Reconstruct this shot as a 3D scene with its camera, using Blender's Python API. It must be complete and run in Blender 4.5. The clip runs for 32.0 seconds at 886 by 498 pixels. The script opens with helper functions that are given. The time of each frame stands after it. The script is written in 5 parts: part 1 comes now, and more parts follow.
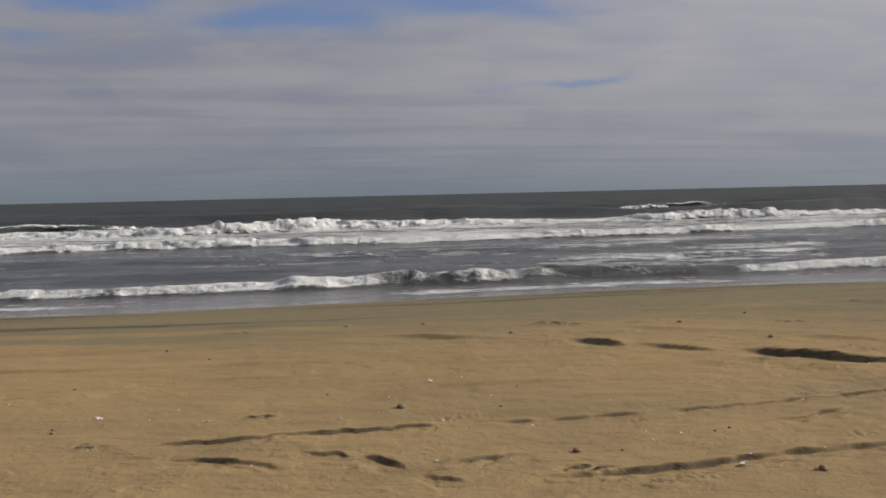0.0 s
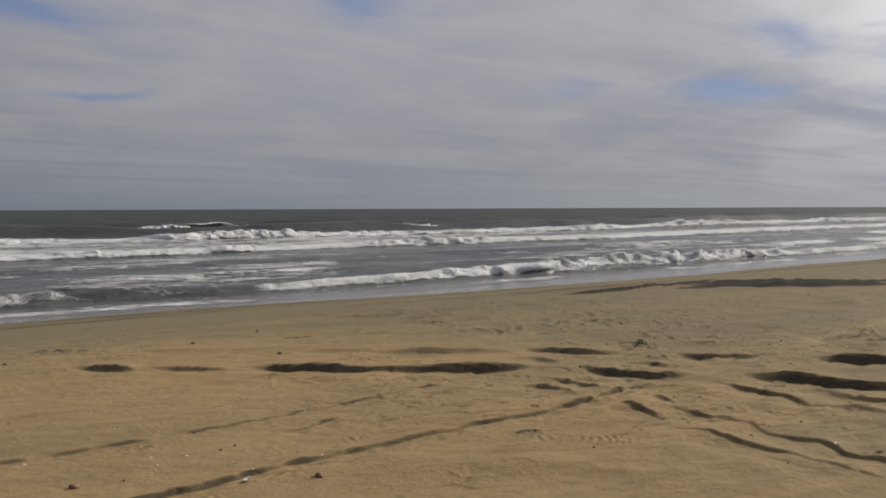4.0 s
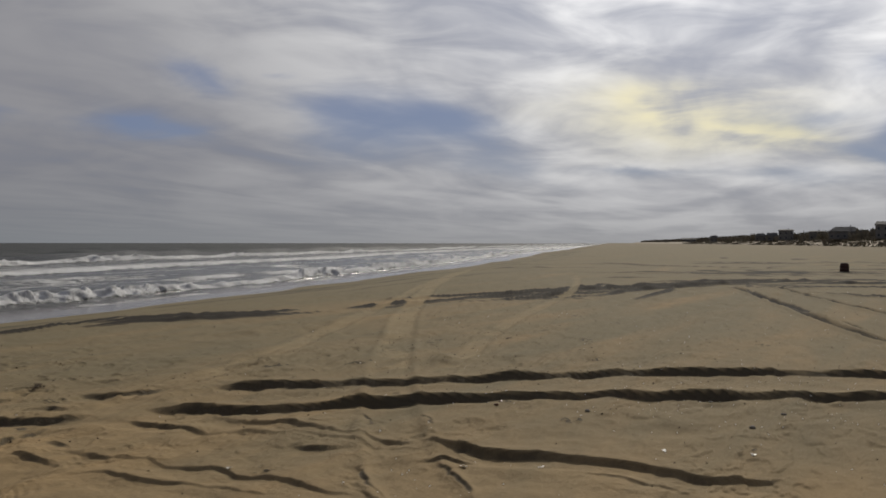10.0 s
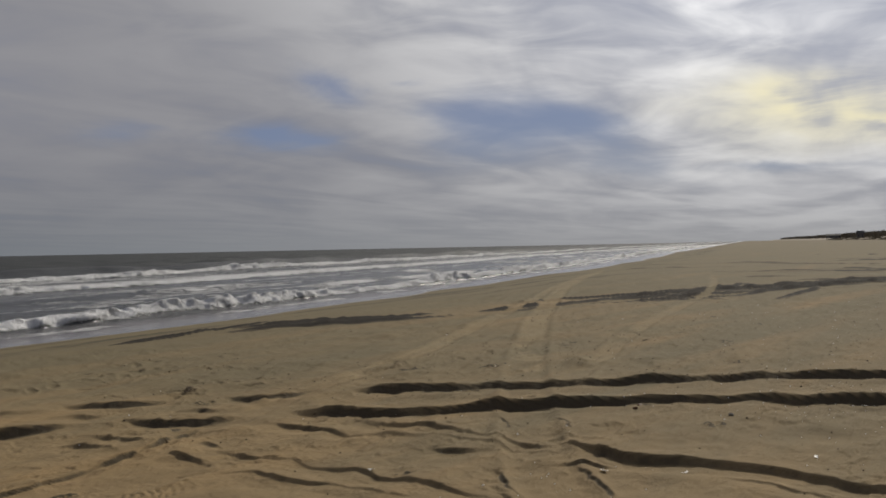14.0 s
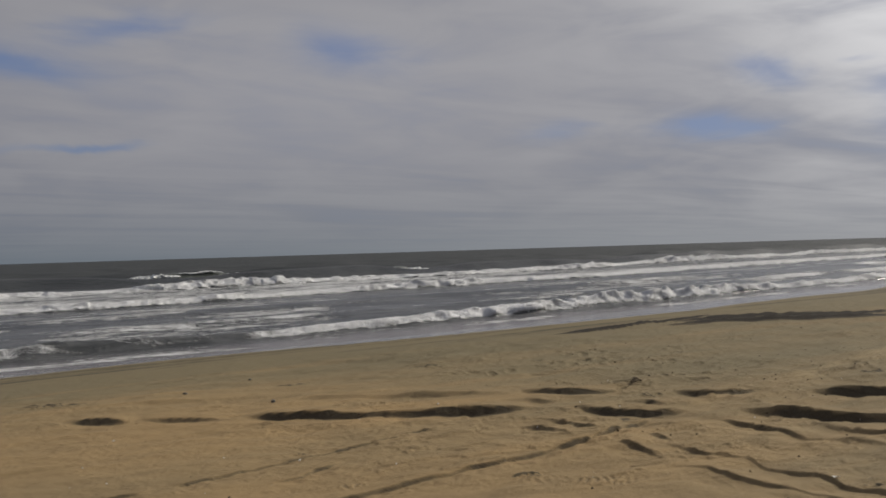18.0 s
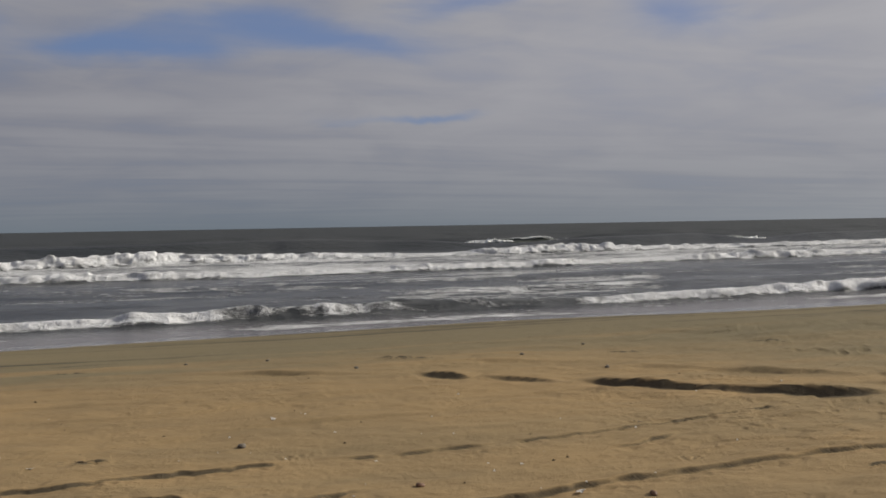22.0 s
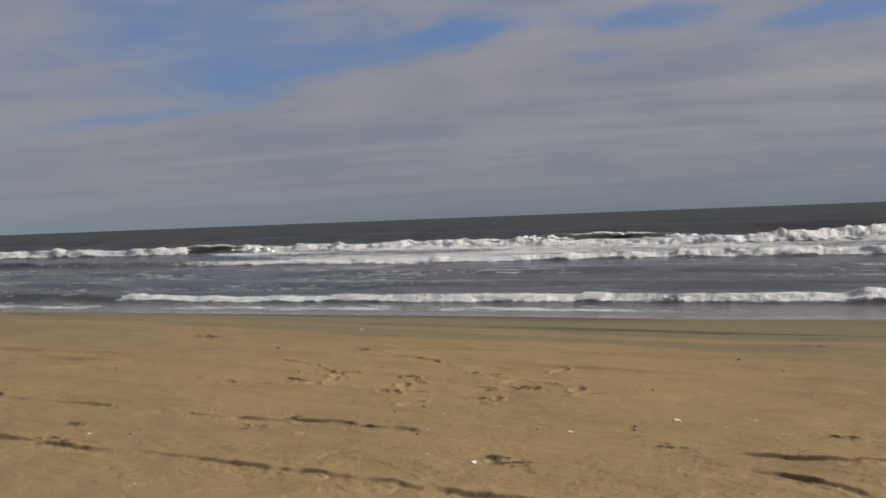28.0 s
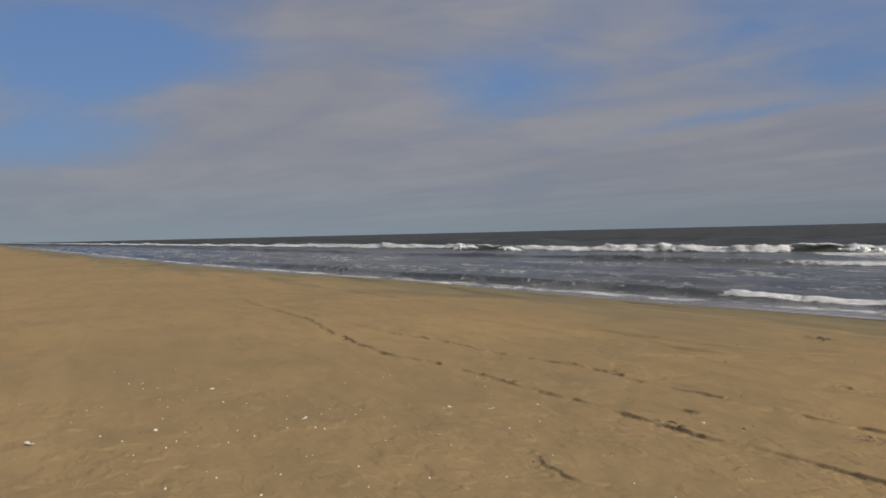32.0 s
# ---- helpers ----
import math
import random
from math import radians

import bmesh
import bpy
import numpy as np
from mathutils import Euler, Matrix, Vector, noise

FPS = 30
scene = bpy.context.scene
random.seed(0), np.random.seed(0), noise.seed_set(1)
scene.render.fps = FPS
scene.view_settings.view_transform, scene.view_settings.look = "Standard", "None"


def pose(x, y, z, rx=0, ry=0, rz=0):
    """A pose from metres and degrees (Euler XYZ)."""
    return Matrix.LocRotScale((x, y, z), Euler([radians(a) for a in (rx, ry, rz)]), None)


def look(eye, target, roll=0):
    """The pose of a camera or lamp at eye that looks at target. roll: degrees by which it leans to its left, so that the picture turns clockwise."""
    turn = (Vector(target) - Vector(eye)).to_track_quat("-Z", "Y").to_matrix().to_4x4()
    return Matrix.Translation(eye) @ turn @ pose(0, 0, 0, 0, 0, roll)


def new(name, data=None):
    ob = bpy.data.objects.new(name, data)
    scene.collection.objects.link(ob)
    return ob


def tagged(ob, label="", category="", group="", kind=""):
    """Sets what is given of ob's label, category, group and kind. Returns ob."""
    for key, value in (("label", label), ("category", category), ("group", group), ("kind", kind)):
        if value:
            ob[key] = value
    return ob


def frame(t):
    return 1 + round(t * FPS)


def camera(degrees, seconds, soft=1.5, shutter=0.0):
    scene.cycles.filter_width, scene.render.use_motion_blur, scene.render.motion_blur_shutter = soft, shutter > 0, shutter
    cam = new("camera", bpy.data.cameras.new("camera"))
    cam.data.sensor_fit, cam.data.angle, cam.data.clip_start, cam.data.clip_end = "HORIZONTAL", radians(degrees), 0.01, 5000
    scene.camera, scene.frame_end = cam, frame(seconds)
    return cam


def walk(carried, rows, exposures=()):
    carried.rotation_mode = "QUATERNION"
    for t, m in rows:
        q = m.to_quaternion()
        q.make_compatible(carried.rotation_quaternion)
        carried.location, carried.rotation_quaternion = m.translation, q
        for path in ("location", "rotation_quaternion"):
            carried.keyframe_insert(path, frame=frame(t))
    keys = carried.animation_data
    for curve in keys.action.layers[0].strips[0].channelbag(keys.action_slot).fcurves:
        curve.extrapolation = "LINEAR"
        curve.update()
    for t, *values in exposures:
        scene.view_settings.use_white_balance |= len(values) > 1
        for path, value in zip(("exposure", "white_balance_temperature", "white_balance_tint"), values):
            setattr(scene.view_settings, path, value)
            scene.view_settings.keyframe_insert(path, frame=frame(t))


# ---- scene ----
# A pan by hand over a wide sand beach: the camera turns on the spot at eye height.
cam = camera(50.62, 32.0, soft=1.7)
ROWS = [
    # seconds, x, y, z, yaw, pitch, roll
    (0, 0.000, 0.269, 1.795, 0.00, -3.38, 1.31),
    (0.5, 0.008, 0.269, 1.796, -1.86, -3.20, 1.38),
    (1, 0.024, 0.269, 1.797, -5.60, -3.18, 1.06),
    (1.5, 0.043, 0.267, 1.797, -9.72, -2.77, 1.13),
    (2, 0.057, 0.266, 1.797, -12.20, -2.47, 0.90),
    (2.5, 0.070, 0.263, 1.797, -14.59, -2.45, 1.01),
    (3, 0.093, 0.257, 1.797, -19.38, -2.45, 1.10),
    (3.5, 0.115, 0.247, 1.797, -24.49, -2.49, 0.49),
    (5.5, 0.168, 0.215, 1.797, -37.11, -1.74, 1.17),
    (6, 0.178, 0.205, 1.797, -40.09, -1.14, 1.40),
    (6.5, 0.187, 0.197, 1.798, -42.89, -1.23, 1.64),
    (7, 0.197, 0.188, 1.800, -45.21, -1.01, 1.95),
    (7.5, 0.208, 0.174, 1.801, -48.48, -0.57, 1.67),
    (8, 0.215, 0.163, 1.802, -51.17, -0.35, 0.92),
    (8.5, 0.223, 0.152, 1.801, -54.01, -0.22, 0.86),
    (9, 0.231, 0.140, 1.801, -57.31, -0.28, 0.64),
    (9.5, 0.237, 0.126, 1.800, -61.11, -0.19, 0.12),
    (10, 0.239, 0.118, 1.797, -63.17, -0.39, -0.05),
    (10.5, 0.242, 0.112, 1.797, -64.83, -0.60, 0.44),
    (11, 0.244, 0.104, 1.796, -67.09, -0.60, 0.33),
    (11.5, 0.245, 0.099, 1.795, -68.84, -0.50, 0.10),
    (12, 0.240, 0.107, 1.795, -67.34, -0.38, 0.46),
    (12.5, 0.234, 0.122, 1.796, -63.74, -0.24, -0.02),
    (13, 0.229, 0.134, 1.797, -60.82, 0.12, 0.03),
    (13.5, 0.223, 0.145, 1.798, -57.98, -0.01, 0.63),
    (15.5, 0.194, 0.185, 1.800, -46.76, -0.14, 1.59),
    (16, 0.182, 0.198, 1.801, -43.19, -0.25, 1.52),
    (16.5, 0.168, 0.209, 1.801, -39.24, -0.32, 1.71),
    (17, 0.154, 0.221, 1.802, -35.13, -0.38, 1.87),
    (17.5, 0.145, 0.228, 1.802, -32.65, -0.20, 1.73),
    (18, 0.131, 0.236, 1.802, -29.12, 0.08, 1.74),
    (18.5, 0.119, 0.242, 1.802, -26.34, -0.21, 1.76),
    (19, 0.109, 0.249, 1.802, -23.86, -0.60, 1.24),
    (19.5, 0.098, 0.253, 1.801, -21.29, -0.81, 1.35),
    (20, 0.091, 0.254, 1.800, -19.56, -0.97, 1.29),
    (20.5, 0.077, 0.257, 1.800, -16.77, -1.03, 1.10),
    (21, 0.065, 0.259, 1.799, -14.26, -1.03, 1.31),
    (21.5, 0.053, 0.262, 1.799, -11.62, -1.11, 1.22),
    (22, 0.042, 0.264, 1.800, -9.22, -1.48, 1.00),
    (22.5, 0.026, 0.266, 1.800, -6.11, -1.52, 1.26),
    (23, 0.009, 0.268, 1.800, -2.70, -1.42, 1.44),
    (23.5, -0.006, 0.270, 1.800, 0.19, -1.69, 0.81),
    (24, -0.020, 0.271, 1.801, 3.20, -1.67, 1.21),
    (24.5, -0.039, 0.269, 1.801, 7.23, -1.28, 0.69),
    (26.5, -0.100, 0.250, 1.801, 21.52, -0.86, 1.66),
    (27, -0.119, 0.242, 1.802, 25.94, -1.20, 2.62),
    (27.5, -0.136, 0.236, 1.803, 29.57, -1.84, 2.39),
    (28, -0.153, 0.229, 1.804, 33.24, -1.91, 2.19),
    (28.5, -0.168, 0.216, 1.803, 37.75, -1.34, 1.91),
    (29, -0.182, 0.201, 1.804, 42.32, -1.15, 1.90),
    (29.5, -0.193, 0.190, 1.804, 46.04, -0.94, 2.29),
    (30, -0.211, 0.173, 1.804, 50.92, -1.11, 1.65),
    (30.5, -0.228, 0.148, 1.804, 57.39, -1.56, 1.37),
    (31, -0.237, 0.131, 1.804, 61.42, -1.12, 1.30),
    (31.5, -0.246, 0.115, 1.804, 65.26, -0.93, 1.14),
    (32, -0.254, 0.099, 1.805, 68.80, -1.01, 1.31),
]
EXPOSURE = [(0.0, 0.03), (3.5, -0.02), (5.5, -0.18), (7.0, -0.31), (9.0, -0.49), (11.5, -0.57), (13.5, -0.54), (16.0, -0.40), (19.0, -0.2), (22.0, -0.08), (25.0, 0.0), (28.0, 0.04), (32.0, 0.01)]
walk(cam, [(t, pose(x, y, z, 90 + p, r, w)) for t, x, y, z, w, p, r in ROWS], EXPOSURE)

# ---- light: a low winter sun behind thin broken cloud ----
SUN_YAW, SUN_EL = -80.0, 29.0          # degrees; yaw anticlockwise from +y


def heading(yaw, el):
    a, e = radians(yaw), radians(el)
    return Vector((-math.sin(a) * math.cos(e), math.cos(a) * math.cos(e), math.sin(e)))


sun = new("sun", bpy.data.lights.new("sun", "SUN"))
sun.data.energy, sun.data.angle, sun.data.color = 3.75, radians(1.0), (1.0, 0.93, 0.82)
sun.matrix_world = look(heading(SUN_YAW, SUN_EL) * 100, (0, 0, 0))


class Nodes:
    """Short-hand to wire a node tree."""

    def __init__(self, tree):
        self.t = tree
        tree.nodes.clear()

    def node(self, kind, **kw):
        n = self.t.nodes.new(kind)
        for k, v in kw.items():
            if k == "operation":
                n.operation = v
            elif k == "blend_type":
                n.blend_type = v
            elif k == "data_type":
                n.data_type = v
        return n

    def put(self, socket, v):
        if isinstance(v, bpy.types.NodeSocket):
            self.t.links.new(v, socket)
        elif v is not None:
            socket.default_value = v

    def m(self, op, a, b=None, c=None, clamp=False):
        n = self.node("ShaderNodeMath", operation=op)
        n.use_clamp = clamp
        for s, v in zip(n.inputs, (a, b, c)):
            self.put(s, v)
        return n.outputs[0]

    def v(self, op, a, b=None):
        n = self.node("ShaderNodeVectorMath", operation=op)
        self.put(n.inputs[0], a)
        if op == "SCALE":
            self.put(n.inputs[3], b)
        elif b is not None:
            self.put(n.inputs[1], b)
        return n.outputs["Value"] if op in ("DOT_PRODUCT", "LENGTH") else n.outputs["Vector"]

    def ramp(self, x, lo, hi, a=0.0, b=1.0):
        n = self.node("ShaderNodeMapRange")
        n.interpolation_type = "SMOOTHSTEP"
        for s, v in zip(n.inputs, (x, lo, hi, a, b)):
            self.put(s, v)
        return n.outputs[0]

    def mix(self, f, a, b, blend="MIX"):
        n = self.node("ShaderNodeMix", data_type="RGBA", blend_type=blend)
        self.put(n.inputs[0], f)
        self.put(n.inputs[6], a if isinstance(a, bpy.types.NodeSocket) else (*a, 1))
        self.put(n.inputs[7], b if isinstance(b, bpy.types.NodeSocket) else (*b, 1))
        return n.outputs[2]

    def noise(self, vec, scale, detail=4.0, rough=0.55, warp=0.0):
        n = self.node("ShaderNodeTexNoise")
        self.put(n.inputs["Vector"], vec)
        for k, v in (("Scale", scale), ("Detail", detail), ("Roughness", rough), ("Distortion", warp)):
            self.put(n.inputs[k], v)
        return n.outputs[0]

    def combine(self, x, y, z):
        n = self.node("ShaderNodeCombineXYZ")
        for s, v in zip(n.inputs, (x, y, z)):
            self.put(s, v)
        return n.outputs[0]

    def split(self, vec):
        n = self.node("ShaderNodeSeparateXYZ")
        self.put(n.inputs[0], vec)
        return n.outputs

    def attr(self, name):
        n = self.node("ShaderNodeAttribute")
        n.attribute_name = name
        return n.outputs["Fac"]


# sky: clear air behind two decks of cloud, seen in perspective as flat layers
world = bpy.data.worlds.new("sky")
scene.world = world
world.use_nodes = True
w = Nodes(world.node_tree)
sky = w.node("ShaderNodeTexSky")
sky.sky_type, sky.sun_disc, sky.sun_elevation, sky.sun_rotation = "NISHITA", False, radians(SUN_EL), radians(-SUN_YAW)
sky.air_density, sky.dust_density, sky.ozone_density = 1.0, 0.6, 2.0
way = w.node("ShaderNodeTexCoord").outputs["Generated"]
dx, dy, dz = w.split(way)
az = w.m("MULTIPLY", w.m("ARCTAN2", w.m("MULTIPLY", dx, -1.0), dy), 180 / math.pi)
el = w.m("MULTIPLY", w.m("ARCSINE", dz), 180 / math.pi)
up = w.m("ADD", w.m("MAXIMUM", dz, 0.0), 0.035)
layer = w.combine(w.m("DIVIDE", dx, up), w.m("DIVIDE", dy, up), 0.0)


def patch(a, e, wide, high, tilt=0.0, power=1.0):
    """A soft oval of sky round the yaw a and elevation e; tilt: degrees up per degree of yaw."""
    u = w.m("SUBTRACT", az, a)
    v = w.m("SUBTRACT", w.m("SUBTRACT", el, e), w.m("MULTIPLY", u, tilt))
    u2 = w.m("POWER", w.m("ABSOLUTE", w.m("DIVIDE", u, wide)), 2.0)
    v2 = w.m("POWER", w.m("ABSOLUTE", w.m("DIVIDE", v, high)), 2.0)
    return w.m("MULTIPLY", w.m("EXPONENT", w.m("MULTIPLY", w.m("ADD", u2, v2), -1.0)), power)


def total(parts):
    out = parts[0]
    for p in parts[1:]:
        out = w.m("ADD", out, p)
    return out


dome = w.combine(az, el, 0.0)
# the cloud streaks run along one line over the beach, so they fan out of the haze under the sun and meet again behind
along = w.v("DOT_PRODUCT", layer, tuple(heading(SUN_YAW, 0)))
across = w.v("DOT_PRODUCT", layer, tuple(heading(SUN_YAW + 90, 0)))
billow = w.noise(w.combine(w.m("MULTIPLY", along, 0.30), w.m("MULTIPLY", across, 0.75), 1.7), 0.62, 5, 0.48, 0.7)
streak = w.noise(w.combine(w.m("MULTIPLY", along, 0.30), w.m("MULTIPLY", across, 0.8), 7.3), 1.2, 4, 0.48, 0.9)
fine = w.noise(w.v("MULTIPLY", dome, (0.12, 0.44, 1.0)), 1.0, 5, 0.52, 0.6)
grain = w.m("ADD", w.m("MULTIPLY", billow, 0.36), w.m("ADD", w.m("MULTIPLY", streak, 0.28), w.m("MULTIPLY", fine, 0.36)))
# ragged outlines for the openings
bend = w.node("ShaderNodeTexNoise")
w.put(bend.inputs["Vector"], w.v("MULTIPLY", dome, (0.10, 0.26, 1.0)))
for key, val in (("Scale", 1.0), ("Detail", 4.0), ("Roughness", 0.6), ("Distortion", 0.3)):
    bend.inputs[key].default_value = val
ragged = w.v("ADD", dome, w.v("MULTIPLY", w.v("SUBTRACT", bend.outputs["Color"], (0.5, 0.5, 0.5)), (7.0, 2.4, 0.0)))


def gap(a, e, wide, high, tilt, power):
    """A soft oval of sky round the yaw a and elevation e; tilt: degrees anticlockwise as yaw and elevation are drawn."""
    n = w.node("ShaderNodeMapping")
    n.vector_type = "TEXTURE"
    w.put(n.inputs["Vector"], ragged)
    n.inputs["Location"].default_value = (a, e, 0)
    n.inputs["Rotation"].default_value = (0, 0, radians(tilt))
    n.inputs["Scale"].default_value = (wide * 1.3, high * 1.25, 1)
    inside = w.v("DOT_PRODUCT", n.outputs[0], n.outputs[0])
    return w.m("MULTIPLY", w.m("EXPONENT", w.m("MULTIPLY", inside, -1.0)), power)


# openings in the cloud, where the blue shows: over the far beach and beside the sun
gaps = total([
    gap(-49.0, 10.0, 2.0, 0.7, 14, 0.5), gap(-53.7, 10.1, 0.8, 0.25, 4, 0.3), gap(-57.8, 7.4, 3.0, 1.6, 9, 0.6), gap(-63.6, 7.1, 3.0, 1.1, 13, 0.62),
    gap(-45.6, 6.8, 2.0, 0.7, 4, 0.35), gap(-67.5, 4.2, 3.2, 0.6, 8, 0.3), gap(-75.1, 4.2, 2.4, 0.3, 4, 0.4), gap(-83.5, 3.7, 3.0, 0.4, 3, 0.42),
    gap(-84.3, 7.0, 2.4, 0.7, -3, 0.5), gap(-91.4, 9.8, 2.8, 0.9, -7, 0.6), gap(-91.2, 6.5, 2.8, 1.2, -21, 0.6), gap(-88.4, 4.5, 2.0, 0.5, 17, 0.4),
])
# over the open sea
gaps = w.m("ADD", gaps, total([
    gap(2.0, 11.9, 5.0, 1.0, 2, 0.50), gap(-4.5, 11.0, 3.6, 0.7, 4, 0.38), gap(6.0, 10.6, 2.6, 0.5, 6, 0.30), gap(-10.5, 13.4, 3.0, 0.7, -7, 0.5), gap(-9.2, 6.45, 2.6, 0.25, 0, 0.55),
    gap(-3.5, 6.5, 2.6, 0.3, 1, 0.25), gap(-23.7, 12.5, 2.8, 0.9, 10, 0.5), gap(-36.8, 7.1, 1.9, 0.5, -2, 0.35), gap(-44.6, 6.9, 2.6, 0.6, 0, 0.35),
    gap(10.8, 10.6, 3.2, 0.8, -3, 0.6), gap(20.6, 11.2, 3.2, 0.6, 0, 0.55), gap(31.2, 11.2, 2.4, 0.7, -8, 0.6), gap(23.1, 9.1, 1.8, 0.4, 0, 0.3),
]))
# and up the coast
gaps = w.m("ADD", gaps, total([
    gap(43.3, 8.8, 5.0, 1.3, -12, 0.28), gap(35.6, 10.2, 4.2, 1.0, -12, 0.24), gap(53.0, 6.4, 5.0, 0.42, -8, 0.42), gap(46.6, 11.4, 5.0, 1.8, -6, 0.36),
    gap(90.8, 10.6, 5.6, 2.4, -4, 0.72), gap(92.5, 5.8, 4.6, 1.9, -8, 0.48), gap(66.0, 9.0, 4.0, 1.6, 0, 0.46), gap(81.0, 10.6, 3.6, 1.2, -7, 0.30),
]))
# the edge of the higher deck slants up over the sea; thinner cloud above it
slant = w.m("SUBTRACT", w.m("ADD", w.split(ragged)[1], w.m("MULTIPLY", az, 0.14)), 13.7)
thin = w.m("MULTIPLY", w.ramp(slant, -0.5, 1.6, 0.0, 0.17), w.m("MULTIPLY", w.ramp(az, 4.0, 18.0), w.ramp(az, 76.0, 58.0)))
gaps = w.m("ADD", gaps, thin)
cover = w.m("ADD", w.m("SUBTRACT", w.ramp(el, 7.0, 14.0, 0.96, 0.84), w.m("MULTIPLY", gaps, 1.5)), w.m("MULTIPLY", w.m("SUBTRACT", grain, 0.5), 2.3))
cover = w.ramp(cover, -0.12, 1.0, 0.0, 1.0)
toward = w.v("DOT_PRODUCT", way, tuple(heading(SUN_YAW, SUN_EL)))
shine = w.m("POWER", w.m("MAXIMUM", toward, 0.0), 10.0)
shade = w.ramp(grain, 0.36, 0.64, 0.0, 1.0)
cloud = w.mix(w.ramp(toward, -0.45, 0.45), w.mix(shade, (1.98, 2.04, 2.42), (2.55, 2.55, 2.85)), w.mix(shade, (1.92, 1.97, 2.36), (2.80, 2.79, 3.02)))
cloud = w.mix(w.m("MULTIPLY", shine, 1.0, clamp=True), cloud, w.mix(shade, (9.0, 9.1, 9.7), (22.5, 22.4, 22.2)))
veil = w.m("MULTIPLY", total([gap(-77.4, 7.4, 4.6, 1.5, 2, 1.0), gap(-83.2, 6.0, 2.8, 0.6, 13, 0.85), gap(-76.2, 8.8, 2.2, 1.0, 6, 0.5)]), w.ramp(grain, 0.36, 0.52), clamp=True)
cloud = w.mix(veil, cloud, (12.0, 11.0, 7.4))
cloud = w.mix(patch(-24, 10, 25, 8, 0.0, 0.50), cloud, (4.4, 4.35, 4.6))
air = w.mix(0.78, w.mix(1.0, sky.outputs[0], (0.55, 0.7, 1.0), "MULTIPLY"), w.mix(w.ramp(az, -60.0, 60.0), (2.1, 2.3, 3.3), (1.0, 1.68, 3.1)))
seen = w.mix(cover, air, cloud)
# sea haze along the horizon, duller away from the sun
haze = w.mix(w.ramp(az, -85.0, 5.0), (4.2, 4.2, 4.3), w.mix(w.ramp(az, 25.0, 90.0), (1.4, 1.7, 2.0), (2.0, 2.5, 2.9)))
low = w.m("EXPONENT", w.m("MULTIPLY", w.m("MAXIMUM", el, 0.0), -0.36))
seen = w.mix(w.m("MULTIPLY", low, 0.9), seen, haze)
back = w.node("ShaderNodeBackground")
w.put(back.inputs[0], seen)
back.inputs[1].default_value = 0.11
w.put(w.node("ShaderNodeOutputWorld").inputs[0], back.outputs[0])


# ---- materials ----
def material(name):
    mat = bpy.data.materials.new(name)
    mat.use_nodes = True
    n = Nodes(mat.node_tree)
    bsdf = n.node("ShaderNodeBsdfPrincipled")
    out = n.node("ShaderNodeOutputMaterial")
    n.put(out.inputs[0], bsdf.outputs[0])
    return mat, n, bsdf


def bump(n, bsdf, height, strength, distance):
    b = n.node("ShaderNodeBump")
    b.inputs["Strength"].default_value, b.inputs["Distance"].default_value = strength, distance
    n.put(b.inputs["Height"], height)
    n.put(bsdf.inputs["Normal"], b.outputs[0])


def simple(name, a, b, scale, rough=0.7, metal=0.0, relief=0.002, detail=5.0):
    """Two tones mottled over the thing's own space, with fine relief."""
    mat, n, s = material(name)
    at = n.node("ShaderNodeTexCoord").outputs["Object"]
    f = n.noise(at, scale, detail, 0.6)
    g = n.noise(at, scale * 7, 3, 0.6)
    col = n.mix(n.ramp(f, 0.35, 0.65), a, b)
    col = n.mix(n.ramp(g, 0.4, 0.75, 0.0, 0.35), col, tuple(c * 0.7 for c in a))
    n.put(s.inputs["Base Color"], col)
    s.inputs["Roughness"].default_value, s.inputs["Metallic"].default_value = rough, metal
    bump(n, s, n.m("ADD", f, n.m("MULTIPLY", g, 0.4)), 0.6, relief)
    return mat


